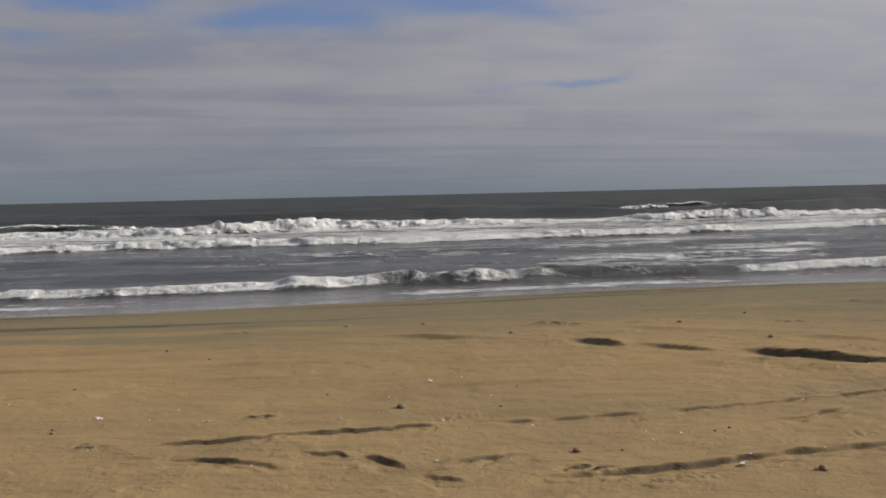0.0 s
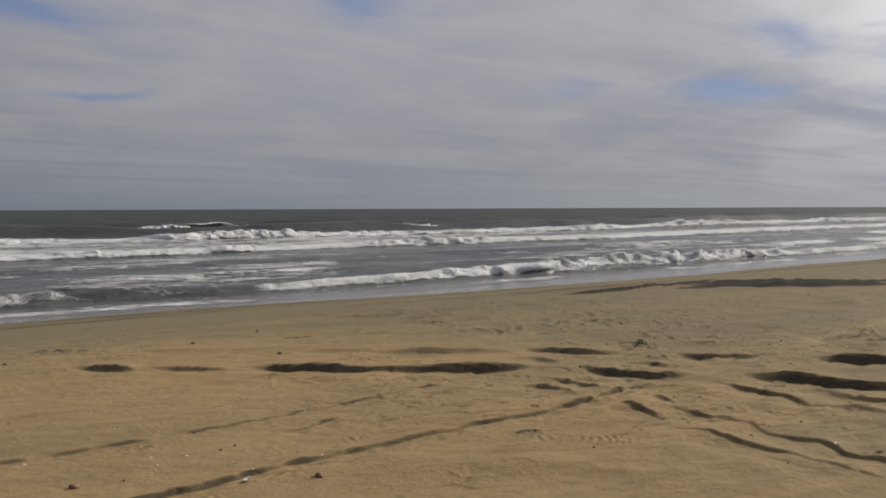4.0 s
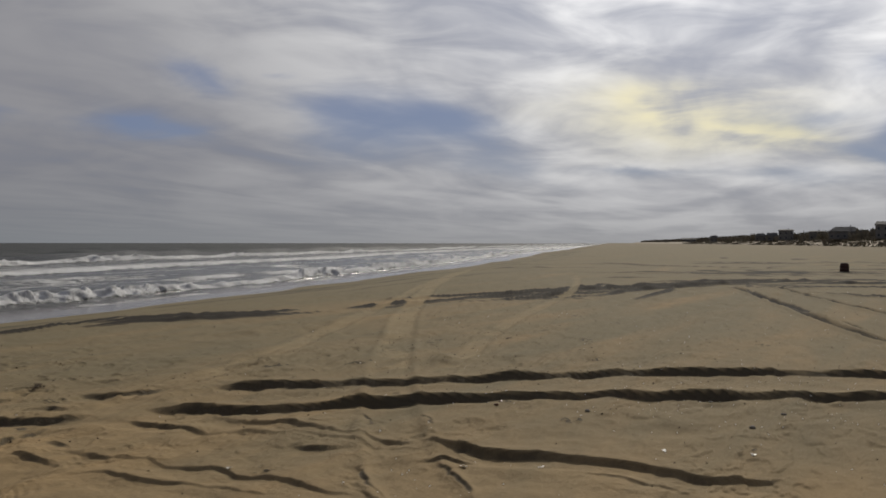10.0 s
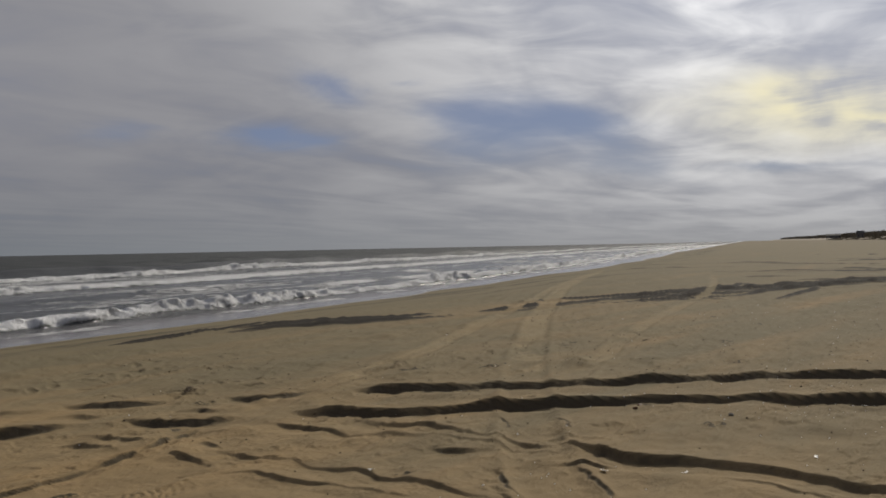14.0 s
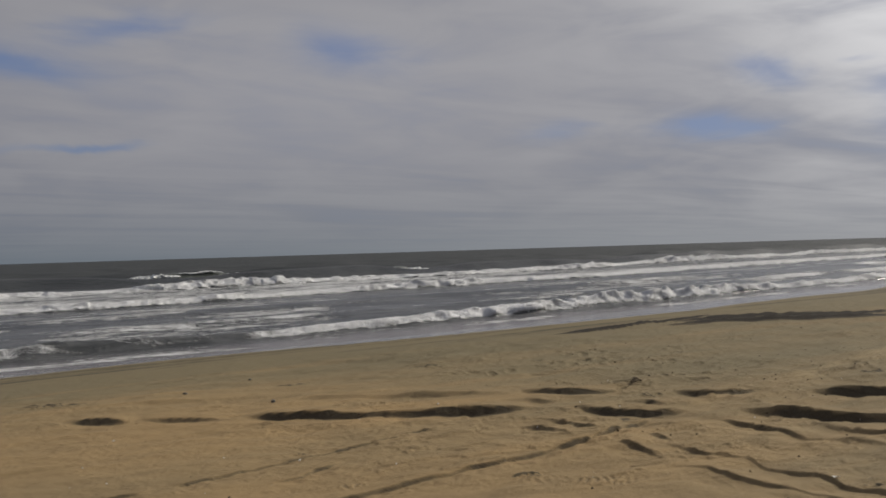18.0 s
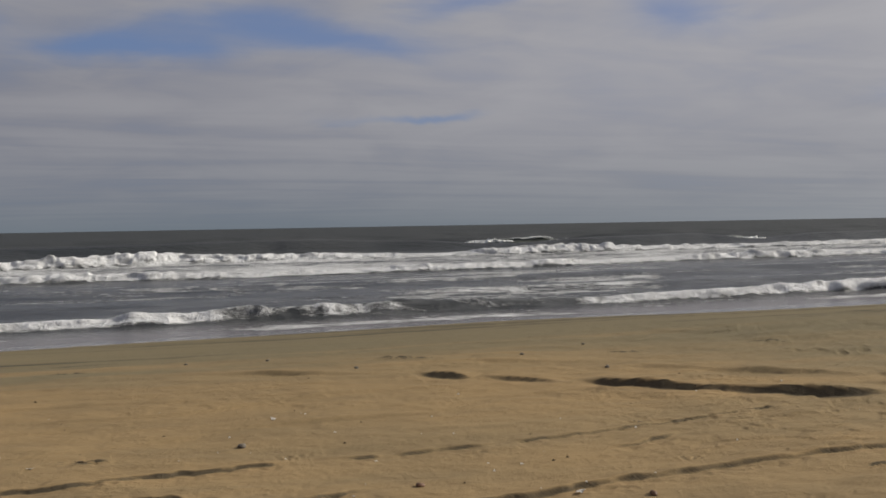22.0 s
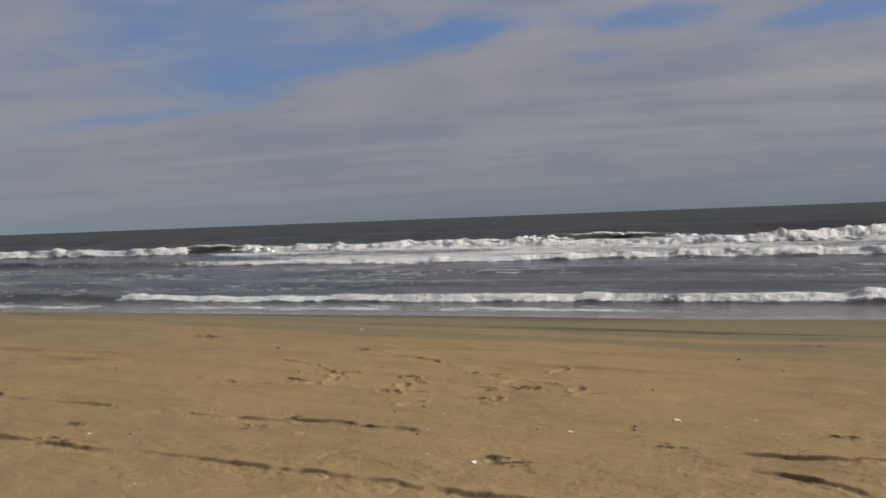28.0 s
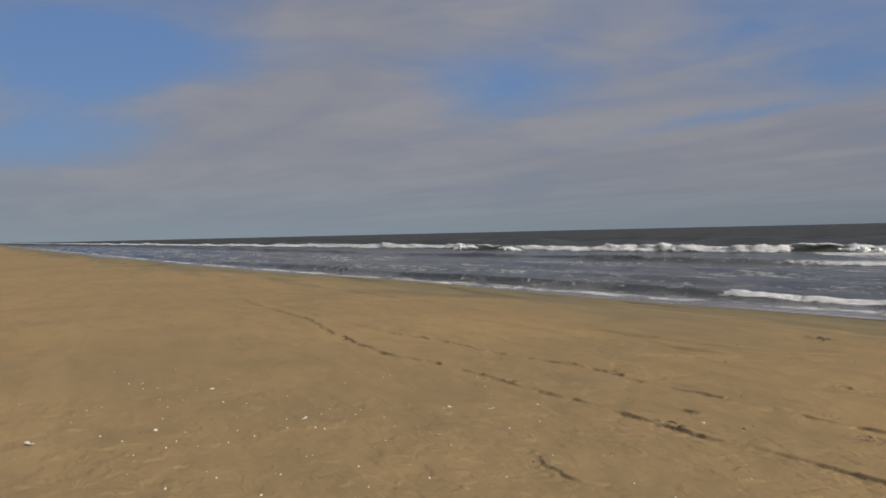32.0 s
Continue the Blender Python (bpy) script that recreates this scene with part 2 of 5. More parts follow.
def sand_material():
    mat, n, s = material("sand")
    at = n.node("ShaderNodeNewGeometry").outputs["Position"]
    wet, shade_tone = n.attr("wet"), n.attr("shade_tone")
    big = n.noise(at, 0.16, 4, 0.55, 0.4)
    mid = n.noise(n.v("MULTIPLY", at, (0.7, 2.2, 1.0)), 0.9, 5, 0.6, 0.5)
    small = n.noise(at, 14.0, 4, 0.65)
    speck = n.noise(at, 90.0, 2, 0.7)
    wisp = n.noise(n.v("MULTIPLY", at, (0.12, 1.0, 1.0)), 0.55, 5, 0.55, 0.8)
    col = n.mix(n.ramp(big, 0.36, 0.66), (0.330, 0.227, 0.112), (0.284, 0.201, 0.104))
    col = n.mix(n.ramp(mid, 0.42, 0.66, 0.0, 0.45), col, (0.225, 0.165, 0.09))
    col = n.mix(n.ramp(small, 0.5, 0.78, 0.0, 0.4), col, (0.28, 0.19, 0.10))
    col = n.mix(n.ramp(speck, 0.62, 0.74, 0.0, 0.5), col, (0.17, 0.12, 0.07))
    col = n.mix(n.ramp(speck, 0.36, 0.28, 0.0, 0.3), col, (0.50, 0.40, 0.27))
    damp_shade = n.ramp(n.m("ADD", wet, n.m("MULTIPLY", n.m("SUBTRACT", wisp, 0.5), 0.9)), 0.02, 0.55)
    col = n.mix(n.m("MULTIPLY", damp_shade, 0.8), col, (0.172, 0.150, 0.094))
    col = n.mix(n.m("MULTIPLY", n.ramp(wet, 0.50, 0.75), n.ramp(wisp, 0.52, 0.64, 0.0, 0.85)), col, (0.08, 0.07, 0.05))
    # ragged dark faces of fresh ruts: damp plus painted shade, and pale pressed strips
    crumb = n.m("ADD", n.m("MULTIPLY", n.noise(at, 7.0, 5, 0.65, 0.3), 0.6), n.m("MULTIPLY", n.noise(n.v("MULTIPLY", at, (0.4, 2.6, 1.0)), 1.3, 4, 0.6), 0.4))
    face = n.ramp(n.m("ADD", shade_tone, n.m("MULTIPLY", n.m("SUBTRACT", crumb, 0.5), 0.9)), 0.22, 0.72)
    face = n.m("MULTIPLY", face, n.ramp(shade_tone, 0.04, 0.2))
    # the second, blacker tone is painted shade of scarps and far ruts
    col = n.mix(n.m("MULTIPLY", face, 0.95), col, n.mix(n.ramp(shade_tone, 0.84, 1.2), (0.085, 0.069, 0.046), (0.029, 0.025, 0.021)))
    col = n.mix(n.m("MULTIPLY", n.m("MAXIMUM", n.m("MULTIPLY", shade_tone, -1.0), 0.0), 0.5), col, (0.38, 0.295, 0.165))
    soaked = n.ramp(wet, 0.80, 0.93)
    # greyed base colour stands in for sky mirrored in the wet sand
    col = n.mix(soaked, col, (0.19, 0.18, 0.185))
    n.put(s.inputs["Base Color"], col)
    n.put(s.inputs["Roughness"], n.m("SUBTRACT", 0.95, n.m("MULTIPLY", soaked, 0.77)))
    n.put(s.inputs["Specular IOR Level"], n.m("ADD", 0.08, n.m("MULTIPLY", soaked, 0.25)))
    relief = n.m("ADD", n.m("MULTIPLY", small, 1.0), n.m("MULTIPLY", speck, 0.35))
    ridge = n.noise(n.v("MULTIPLY", at, (0.55, 2.6, 1.0)), 2.2, 4, 0.6, 0.8)
    relief = n.m("ADD", relief, n.m("MULTIPLY", ridge, 0.9))
    relief = n.m("SUBTRACT", relief, n.m("MULTIPLY", face, 0.5))
    b = n.node("ShaderNodeBump")
    n.put(b.inputs["Strength"], n.m("SUBTRACT", 0.75, n.m("MULTIPLY", soaked, 0.68)))
    b.inputs["Distance"].default_value = 0.02
    n.put(b.inputs["Height"], relief)
    n.put(s.inputs["Normal"], b.outputs[0])
    return mat


def water_material():
    mat, n, s = material("sea_water")
    at = n.node("ShaderNodeNewGeometry").outputs["Position"]
    foam = n.attr("foam")
    lace = n.noise(n.v("MULTIPLY", at, (0.35, 1.0, 1.0)), 1.1, 6, 0.68, 1.2)
    froth = n.noise(at, 3.0, 5, 0.7)
    mask = n.m("ADD", foam, n.m("MULTIPLY", n.m("SUBTRACT", lace, 0.5), 2.4))
    mask = n.ramp(n.m("ADD", mask, n.m("MULTIPLY", n.m("SUBTRACT", froth, 0.5), 0.9)), 0.40, 0.85)
    mask = n.m("MAXIMUM", n.m("MULTIPLY", mask, n.ramp(foam, 0.04, 0.2)), n.ramp(foam, 0.72, 0.97))
    film = n.m("MULTIPLY", n.ramp(n.noise(n.v("MULTIPLY", at, (0.3, 1.0, 1.0)), 0.5, 5, 0.62, 0.8), 0.42, 0.62), 0.36)
    tint = n.noise(at, 0.06, 3, 0.5)
    deep = n.mix(n.ramp(tint, 0.3, 0.7), (0.042, 0.046, 0.048), (0.068, 0.071, 0.072))
    curd = n.m("ADD", n.m("MULTIPLY", froth, 0.5), n.m("MULTIPLY", n.noise(n.v("MULTIPLY", at, (0.5, 1.0, 1.0)), 0.9, 5, 0.65, 0.6), 0.5))
    white = n.mix(n.ramp(curd, 0.38, 0.60), (0.50, 0.50, 0.49), (0.78, 0.78, 0.77))
    deep = n.mix(n.m("MULTIPLY", film, n.ramp(n.v("DOT_PRODUCT", at, (-0.18, 0.985, 0.0)), 110.0, 75.0)), deep, (0.24, 0.24, 0.235))
    # same grey here, painted for the sky's reflection in the shallows
    deep = n.mix(n.attr("shallow"), deep, (0.19, 0.18, 0.185))
    n.put(s.inputs["Base Color"], n.mix(mask, deep, white))
    out_ = n.v("DOT_PRODUCT", at, (-0.18, 0.985, 0.0))
    n.put(s.inputs["Roughness"], n.m("ADD", n.ramp(out_, 75.0, 190.0, 0.20, 0.8), n.m("MULTIPLY", mask, 0.6), clamp=True))
    s.inputs["IOR"].default_value = 1.33
    s.inputs["Specular IOR Level"].default_value = 0.17
    chop = n.noise(n.v("MULTIPLY", at, (0.6, 1.2, 1.0)), 1.6, 6, 0.62, 0.4)
    roll = n.noise(n.v("MULTIPLY", at, (0.3, 1.0, 1.0)), 0.3, 4, 0.55, 0.5)
    chop = n.m("ADD", chop, n.m("MULTIPLY", roll, 1.6))
    bump(n, s, n.m("ADD", chop, n.m("MULTIPLY", n.m("MULTIPLY", curd, mask), 2.2)), 0.8, 0.24)
    return mat


SAND, WATER = sand_material(), water_material()
FOAM = simple("sea_foam", (0.80, 0.80, 0.78), (0.66, 0.67, 0.65), 1.4, 0.85, 0.0, 0.12)
GREEN_WATER = simple("wave_face", (0.06, 0.068, 0.055), (0.085, 0.092, 0.072), 0.8, 0.3, 0.0, 0.08)
DUNE = simple("dune_sand", (0.29, 0.232, 0.15), (0.23, 0.186, 0.125), 0.12, 0.95, 0.0, 0.05)
GRASS = simple("dune_grass", (0.11, 0.095, 0.05), (0.16, 0.13, 0.07), 0.5, 0.9)
SHRUB = simple("shrub_leaves", (0.17, 0.15, 0.11), (0.24, 0.21, 0.15), 0.6, 0.9)
SHINGLE = simple("weathered_shingle", (0.15, 0.14, 0.128), (0.20, 0.187, 0.17), 0.6, 0.85)
ROOF = simple("roof_shingle", (0.075, 0.072, 0.068), (0.105, 0.10, 0.096), 0.7, 0.9)
TRIM = simple("painted_trim", (0.27, 0.26, 0.245), (0.21, 0.205, 0.195), 0.8, 0.6)
PANE = simple("window_glass", (0.02, 0.024, 0.028), (0.03, 0.034, 0.04), 0.5, 0.08)
TIMBER = simple("grey_timber", (0.17, 0.15, 0.12), (0.11, 0.095, 0.08), 1.2, 0.85)
RUST = simple("rusty_iron", (0.045, 0.022, 0.016), (0.075, 0.032, 0.02), 9.0, 0.8, 0.2, 0.004)
WEED = simple("dry_weed", (0.04, 0.025, 0.012), (0.085, 0.05, 0.022), 30.0, 0.9)
SHELL = simple("bleached_shell", (0.72, 0.68, 0.60), (0.55, 0.50, 0.42), 40.0, 0.5)
STONE = simple("dark_stone", (0.10, 0.085, 0.07), (0.18, 0.15, 0.115), 30.0, 0.8)
BARK = simple("brown_shell", (0.12, 0.055, 0.025), (0.2, 0.1, 0.05), 35.0, 0.6)


# ---- numeric noise, for relief ----
def hashed(i, j, seed):
    n = (i.astype(np.int64) * 374761393 + j.astype(np.int64) * 668265263 + seed * 1442695041) & 0x7FFFFFFF
    n = ((n ^ (n >> 13)) * 1274126177) & 0x7FFFFFFF
    return ((n ^ (n >> 16)) & 0xFFFF) / 65535.0


def value(x, y, seed=0):
    """Smooth noise from 0 to 1, one bump a unit."""
    i, j = np.floor(x), np.floor(y)
    u, v = x - i, y - j
    u, v = u * u * u * (u * (u * 6 - 15) + 10), v * v * v * (v * (v * 6 - 15) + 10)
    a, b = hashed(i, j, seed), hashed(i + 1, j, seed)
    c, d = hashed(i, j + 1, seed), hashed(i + 1, j + 1, seed)
    return a + (b - a) * u + (c - a) * v + (a - b - c + d) * u * v


def fbm(x, y, octaves=4, seed=0, gain=0.5):
    out, amp, norm = 0.0, 1.0, 0.0
    for k in range(octaves):
        out = out + amp * value(x * 2 ** k + 17.3 * k, y * 2 ** k - 9.1 * k, seed + k)
        norm += amp
        amp *= gain
    return out / norm


def step(lo, hi, x):
    t = np.clip((x - lo) / (hi - lo), 0, 1)
    return t * t * (3 - 2 * t)


# ---- the lie of the land ----
SEA = -1.7                # sea level under the back beach, metres


def shore(x):
    """y of the water's edge: a nearly straight coast that bends out to sea far off."""
    c = np.clip(x, -170.0, 225.0)
    return 32.0 + 0.18 * c + 0.00027 * c * c + 0.045 * np.clip(x - 40.0, 0.0, 185.0) + np.where(x > 225, (x - 225) * 0.30, np.where(x < -170, (x + 170) * 0.09, 0.0))


def inland(x, y):
    return (shore(x) - y) * 0.985


def beach(x, y):
    """Beach without its tracks: flat back beach, berm, then a slope into the sea."""
    s = inland(x, y) + 3.0 * (fbm(x / 19, y / 19, 2, 5) - 0.5)
    t = np.clip((20.0 - s) / 20.0, 0, 3.0)
    z = SEA * np.where(t < 0.15, t * t / 0.3 * 1.08, (t - 0.075) * 1.08)
    z = z + 0.10 * (fbm(x / 7, y / 7, 3, 11) - 0.5) * step(2, 12, s)
    z = z + 0.035 * (fbm(x / 1.3, y / 0.8, 3, 21) - 0.5) * step(8, 16, s)
    z = z + 0.38 * np.exp(-((s - 12.5) / 5.0) ** 2) * step(12, 45, -x)
    return np.maximum(z, -4.0), s


def curve(points, step_m=0.12):
    """A smooth line through the plan's points, evenly stepped."""
    p = np.array(points, float)
    p = np.vstack([2 * p[0] - p[1], p, 2 * p[-1] - p[-2]])
    out = []
    for a, b, c, d in zip(p[:-3], p[1:-2], p[2:-1], p[3:]):
        n = max(2, int(np.hypot(*(c - b)) / max(step_m, 0.02 * np.hypot(*b))))
        t = np.linspace(0, 1, n, endpoint=False)[:, None]
        out.append(0.5 * (2 * b + (c - a) * t + (2 * a - 5 * b + 4 * c - d) * t * t + (3 * b - a - 3 * c + d) * t ** 3))
    return np.vstack(out + [p[-2:-1]])


# ---- wheel tracks ----
TRACKS = []


def track(kind, wide, deep, bank, *points):
    """One wheel's track: how it looks, its width, depth and the height of its bank, and its way over the sand."""
    TRACKS.append((kind, wide, deep, bank, points))


# pale strips pressed flat by cars that drove out along the beach
track("pale", 0.62, 1.0, 0, (5.3, 2.6), (6.0, 3.16), (6.73, 3.71), (8.3, 4.75), (10.75, 6.2), (13.1, 7.5), (16.43, 9.25), (20.6, 11.4), (28.6, 15.2), (40.0, 20.3), (66.0, 31.0))
track("pale", 0.44, 1.0, 0, (6.9, 7.6), (8.6, 8.2), (10.68, 8.86), (12.9, 9.55), (16.5, 11.0), (21.5, 12.9), (25.1, 14.3), (34.5, 18.4), (61.0, 29.5))
track("pale", 0.40, 0.8, 0, (11.0, 5.7), (12.7, 6.3), (14.45, 6.75), (16.7, 7.46), (23.6, 9.22), (34.0, 11.64), (50.0, 17.0))
track("pale", 0.55, 0.35, 0, (-7.2, -1.1), (-8.4, -0.46), (-11.5, -0.31), (-17.1, -0.22), (-24.2, 0.29), (-33.8, 1.1))
track("pale", 0.34, 0.5, 0, (-29.0, 4.9), (-23.9, 4.85), (-20.0, 5.0), (-16.0, 5.3))
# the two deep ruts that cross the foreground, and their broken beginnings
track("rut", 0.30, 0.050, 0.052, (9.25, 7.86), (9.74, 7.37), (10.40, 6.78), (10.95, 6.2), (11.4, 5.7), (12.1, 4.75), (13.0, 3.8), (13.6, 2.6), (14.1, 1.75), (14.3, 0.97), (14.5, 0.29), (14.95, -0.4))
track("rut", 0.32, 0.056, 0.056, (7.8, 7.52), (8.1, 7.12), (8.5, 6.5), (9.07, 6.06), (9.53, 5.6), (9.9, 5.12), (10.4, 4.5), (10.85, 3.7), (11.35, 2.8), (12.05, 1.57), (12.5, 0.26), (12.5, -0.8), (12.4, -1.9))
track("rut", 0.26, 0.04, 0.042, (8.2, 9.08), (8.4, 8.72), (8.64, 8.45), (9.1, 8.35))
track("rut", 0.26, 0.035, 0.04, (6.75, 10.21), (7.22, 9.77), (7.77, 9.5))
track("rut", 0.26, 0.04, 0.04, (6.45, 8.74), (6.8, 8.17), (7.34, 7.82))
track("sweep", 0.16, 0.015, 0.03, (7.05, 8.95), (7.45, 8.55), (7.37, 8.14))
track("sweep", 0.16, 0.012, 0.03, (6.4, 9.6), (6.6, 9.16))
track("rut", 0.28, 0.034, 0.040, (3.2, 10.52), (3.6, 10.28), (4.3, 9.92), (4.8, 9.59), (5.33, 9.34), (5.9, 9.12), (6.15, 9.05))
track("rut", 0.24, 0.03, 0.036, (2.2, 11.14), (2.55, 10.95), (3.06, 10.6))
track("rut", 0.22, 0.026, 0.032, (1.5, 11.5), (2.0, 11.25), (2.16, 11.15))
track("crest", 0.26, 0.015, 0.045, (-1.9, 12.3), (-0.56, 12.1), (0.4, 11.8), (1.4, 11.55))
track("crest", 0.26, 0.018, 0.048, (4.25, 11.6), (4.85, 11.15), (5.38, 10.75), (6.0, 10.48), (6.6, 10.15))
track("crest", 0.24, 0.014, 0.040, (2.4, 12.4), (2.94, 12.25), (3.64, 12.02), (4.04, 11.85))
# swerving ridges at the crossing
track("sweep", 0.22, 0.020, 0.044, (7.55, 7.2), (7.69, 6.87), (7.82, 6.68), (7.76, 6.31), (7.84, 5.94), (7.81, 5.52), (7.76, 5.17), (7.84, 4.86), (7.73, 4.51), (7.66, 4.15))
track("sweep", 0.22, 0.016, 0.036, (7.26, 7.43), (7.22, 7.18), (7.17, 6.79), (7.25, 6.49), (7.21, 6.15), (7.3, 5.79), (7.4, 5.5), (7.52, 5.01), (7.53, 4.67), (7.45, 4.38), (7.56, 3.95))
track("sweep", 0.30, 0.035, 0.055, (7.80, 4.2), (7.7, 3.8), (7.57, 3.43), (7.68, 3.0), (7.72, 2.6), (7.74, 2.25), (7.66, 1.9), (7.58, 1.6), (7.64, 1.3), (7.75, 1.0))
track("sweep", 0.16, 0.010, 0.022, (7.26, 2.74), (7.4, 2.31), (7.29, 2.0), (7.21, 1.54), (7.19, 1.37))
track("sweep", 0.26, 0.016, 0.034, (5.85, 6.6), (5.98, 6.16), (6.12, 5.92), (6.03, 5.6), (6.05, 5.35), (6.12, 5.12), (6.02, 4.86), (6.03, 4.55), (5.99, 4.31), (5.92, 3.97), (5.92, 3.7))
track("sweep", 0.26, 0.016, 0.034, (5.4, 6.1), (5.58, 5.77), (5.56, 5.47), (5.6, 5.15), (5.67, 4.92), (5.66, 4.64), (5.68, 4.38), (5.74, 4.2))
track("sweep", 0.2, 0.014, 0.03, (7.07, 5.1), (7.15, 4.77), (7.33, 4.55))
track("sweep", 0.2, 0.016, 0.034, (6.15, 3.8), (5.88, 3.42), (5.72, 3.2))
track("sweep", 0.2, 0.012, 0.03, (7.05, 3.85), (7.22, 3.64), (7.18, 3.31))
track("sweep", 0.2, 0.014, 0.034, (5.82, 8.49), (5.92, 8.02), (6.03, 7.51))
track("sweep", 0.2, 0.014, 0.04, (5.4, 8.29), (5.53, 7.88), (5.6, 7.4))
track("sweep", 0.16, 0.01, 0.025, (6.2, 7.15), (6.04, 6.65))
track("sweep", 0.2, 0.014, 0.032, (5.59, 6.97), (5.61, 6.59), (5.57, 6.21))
# crumbled edges beside the pressed strip
track("crumble", 0.08, 0.010, 0.016, (7.2, 3.66), (6.78, 3.34), (6.5, 3.09), (6.1, 2.8))
track("crumble", 0.08, 0.010, 0.016, (6.75, 4.15), (6.3, 3.82), (5.9, 3.45))
track("crumble", 0.07, 0.006, 0.010, (8.75, 5.35), (8.45, 5.1), (8.05, 4.9))
track("crumble", 0.07, 0.006, 0.010, (8.95, 4.75), (8.6, 4.5), (8.3, 4.3))
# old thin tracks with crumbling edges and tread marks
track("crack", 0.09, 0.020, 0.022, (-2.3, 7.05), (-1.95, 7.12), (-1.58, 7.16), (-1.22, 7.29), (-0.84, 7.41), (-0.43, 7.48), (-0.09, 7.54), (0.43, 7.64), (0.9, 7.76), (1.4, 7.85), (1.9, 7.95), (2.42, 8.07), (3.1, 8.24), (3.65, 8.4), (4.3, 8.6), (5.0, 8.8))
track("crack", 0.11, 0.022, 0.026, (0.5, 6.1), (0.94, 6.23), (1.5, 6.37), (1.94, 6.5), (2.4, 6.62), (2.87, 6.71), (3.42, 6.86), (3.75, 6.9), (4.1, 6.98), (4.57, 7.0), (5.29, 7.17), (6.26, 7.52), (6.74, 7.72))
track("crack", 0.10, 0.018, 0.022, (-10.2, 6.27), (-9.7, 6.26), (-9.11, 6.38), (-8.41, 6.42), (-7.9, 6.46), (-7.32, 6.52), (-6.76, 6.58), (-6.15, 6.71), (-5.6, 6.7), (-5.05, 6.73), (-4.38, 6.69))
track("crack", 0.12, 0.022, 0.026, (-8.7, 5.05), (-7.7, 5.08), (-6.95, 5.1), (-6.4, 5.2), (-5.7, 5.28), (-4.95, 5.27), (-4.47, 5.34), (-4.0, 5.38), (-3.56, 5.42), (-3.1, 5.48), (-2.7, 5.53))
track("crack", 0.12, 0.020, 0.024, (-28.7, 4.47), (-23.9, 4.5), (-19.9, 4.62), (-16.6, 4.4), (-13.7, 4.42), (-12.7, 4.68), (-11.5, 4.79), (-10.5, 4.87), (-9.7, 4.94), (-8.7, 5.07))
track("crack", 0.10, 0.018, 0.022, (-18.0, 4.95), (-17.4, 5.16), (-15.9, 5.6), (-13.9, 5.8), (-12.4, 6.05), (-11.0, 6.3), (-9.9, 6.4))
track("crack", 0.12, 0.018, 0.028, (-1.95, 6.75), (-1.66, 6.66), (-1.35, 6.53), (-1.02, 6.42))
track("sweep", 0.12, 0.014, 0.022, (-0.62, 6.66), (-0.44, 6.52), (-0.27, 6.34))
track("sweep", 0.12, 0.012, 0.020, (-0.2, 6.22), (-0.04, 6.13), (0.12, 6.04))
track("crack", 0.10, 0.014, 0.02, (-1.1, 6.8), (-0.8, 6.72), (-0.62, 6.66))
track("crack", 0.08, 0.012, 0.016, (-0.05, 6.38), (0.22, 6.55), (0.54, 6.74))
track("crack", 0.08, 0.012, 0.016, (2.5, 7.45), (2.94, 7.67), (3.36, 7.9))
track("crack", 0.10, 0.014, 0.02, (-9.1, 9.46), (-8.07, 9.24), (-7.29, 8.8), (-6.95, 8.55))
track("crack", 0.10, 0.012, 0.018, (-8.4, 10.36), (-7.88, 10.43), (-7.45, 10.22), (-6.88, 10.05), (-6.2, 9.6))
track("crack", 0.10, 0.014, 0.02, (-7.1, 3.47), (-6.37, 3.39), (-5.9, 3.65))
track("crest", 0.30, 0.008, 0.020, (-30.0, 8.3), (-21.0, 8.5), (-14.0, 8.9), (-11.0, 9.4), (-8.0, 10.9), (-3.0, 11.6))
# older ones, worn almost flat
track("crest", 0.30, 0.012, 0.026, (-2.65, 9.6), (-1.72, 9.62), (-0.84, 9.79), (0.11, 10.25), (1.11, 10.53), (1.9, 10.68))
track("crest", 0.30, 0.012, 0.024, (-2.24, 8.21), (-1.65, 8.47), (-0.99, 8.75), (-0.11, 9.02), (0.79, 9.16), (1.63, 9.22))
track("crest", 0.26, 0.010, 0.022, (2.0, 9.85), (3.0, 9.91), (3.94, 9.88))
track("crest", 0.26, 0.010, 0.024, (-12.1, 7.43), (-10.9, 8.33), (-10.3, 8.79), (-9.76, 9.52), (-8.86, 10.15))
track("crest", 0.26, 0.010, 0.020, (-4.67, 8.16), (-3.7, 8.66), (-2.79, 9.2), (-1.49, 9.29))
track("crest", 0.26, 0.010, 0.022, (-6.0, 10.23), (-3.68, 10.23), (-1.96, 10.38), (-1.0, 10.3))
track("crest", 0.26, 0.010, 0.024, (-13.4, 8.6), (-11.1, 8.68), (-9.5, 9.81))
# ribs of tyre tread, darker in the grooves between them
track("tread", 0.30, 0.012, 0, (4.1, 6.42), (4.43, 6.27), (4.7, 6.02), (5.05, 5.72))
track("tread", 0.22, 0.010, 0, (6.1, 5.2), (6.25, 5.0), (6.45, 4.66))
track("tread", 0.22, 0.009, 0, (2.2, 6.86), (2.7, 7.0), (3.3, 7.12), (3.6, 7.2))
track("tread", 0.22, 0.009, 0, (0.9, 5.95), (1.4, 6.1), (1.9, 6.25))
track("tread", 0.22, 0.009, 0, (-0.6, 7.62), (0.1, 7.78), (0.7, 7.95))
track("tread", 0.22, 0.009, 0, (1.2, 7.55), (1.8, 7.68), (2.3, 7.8))
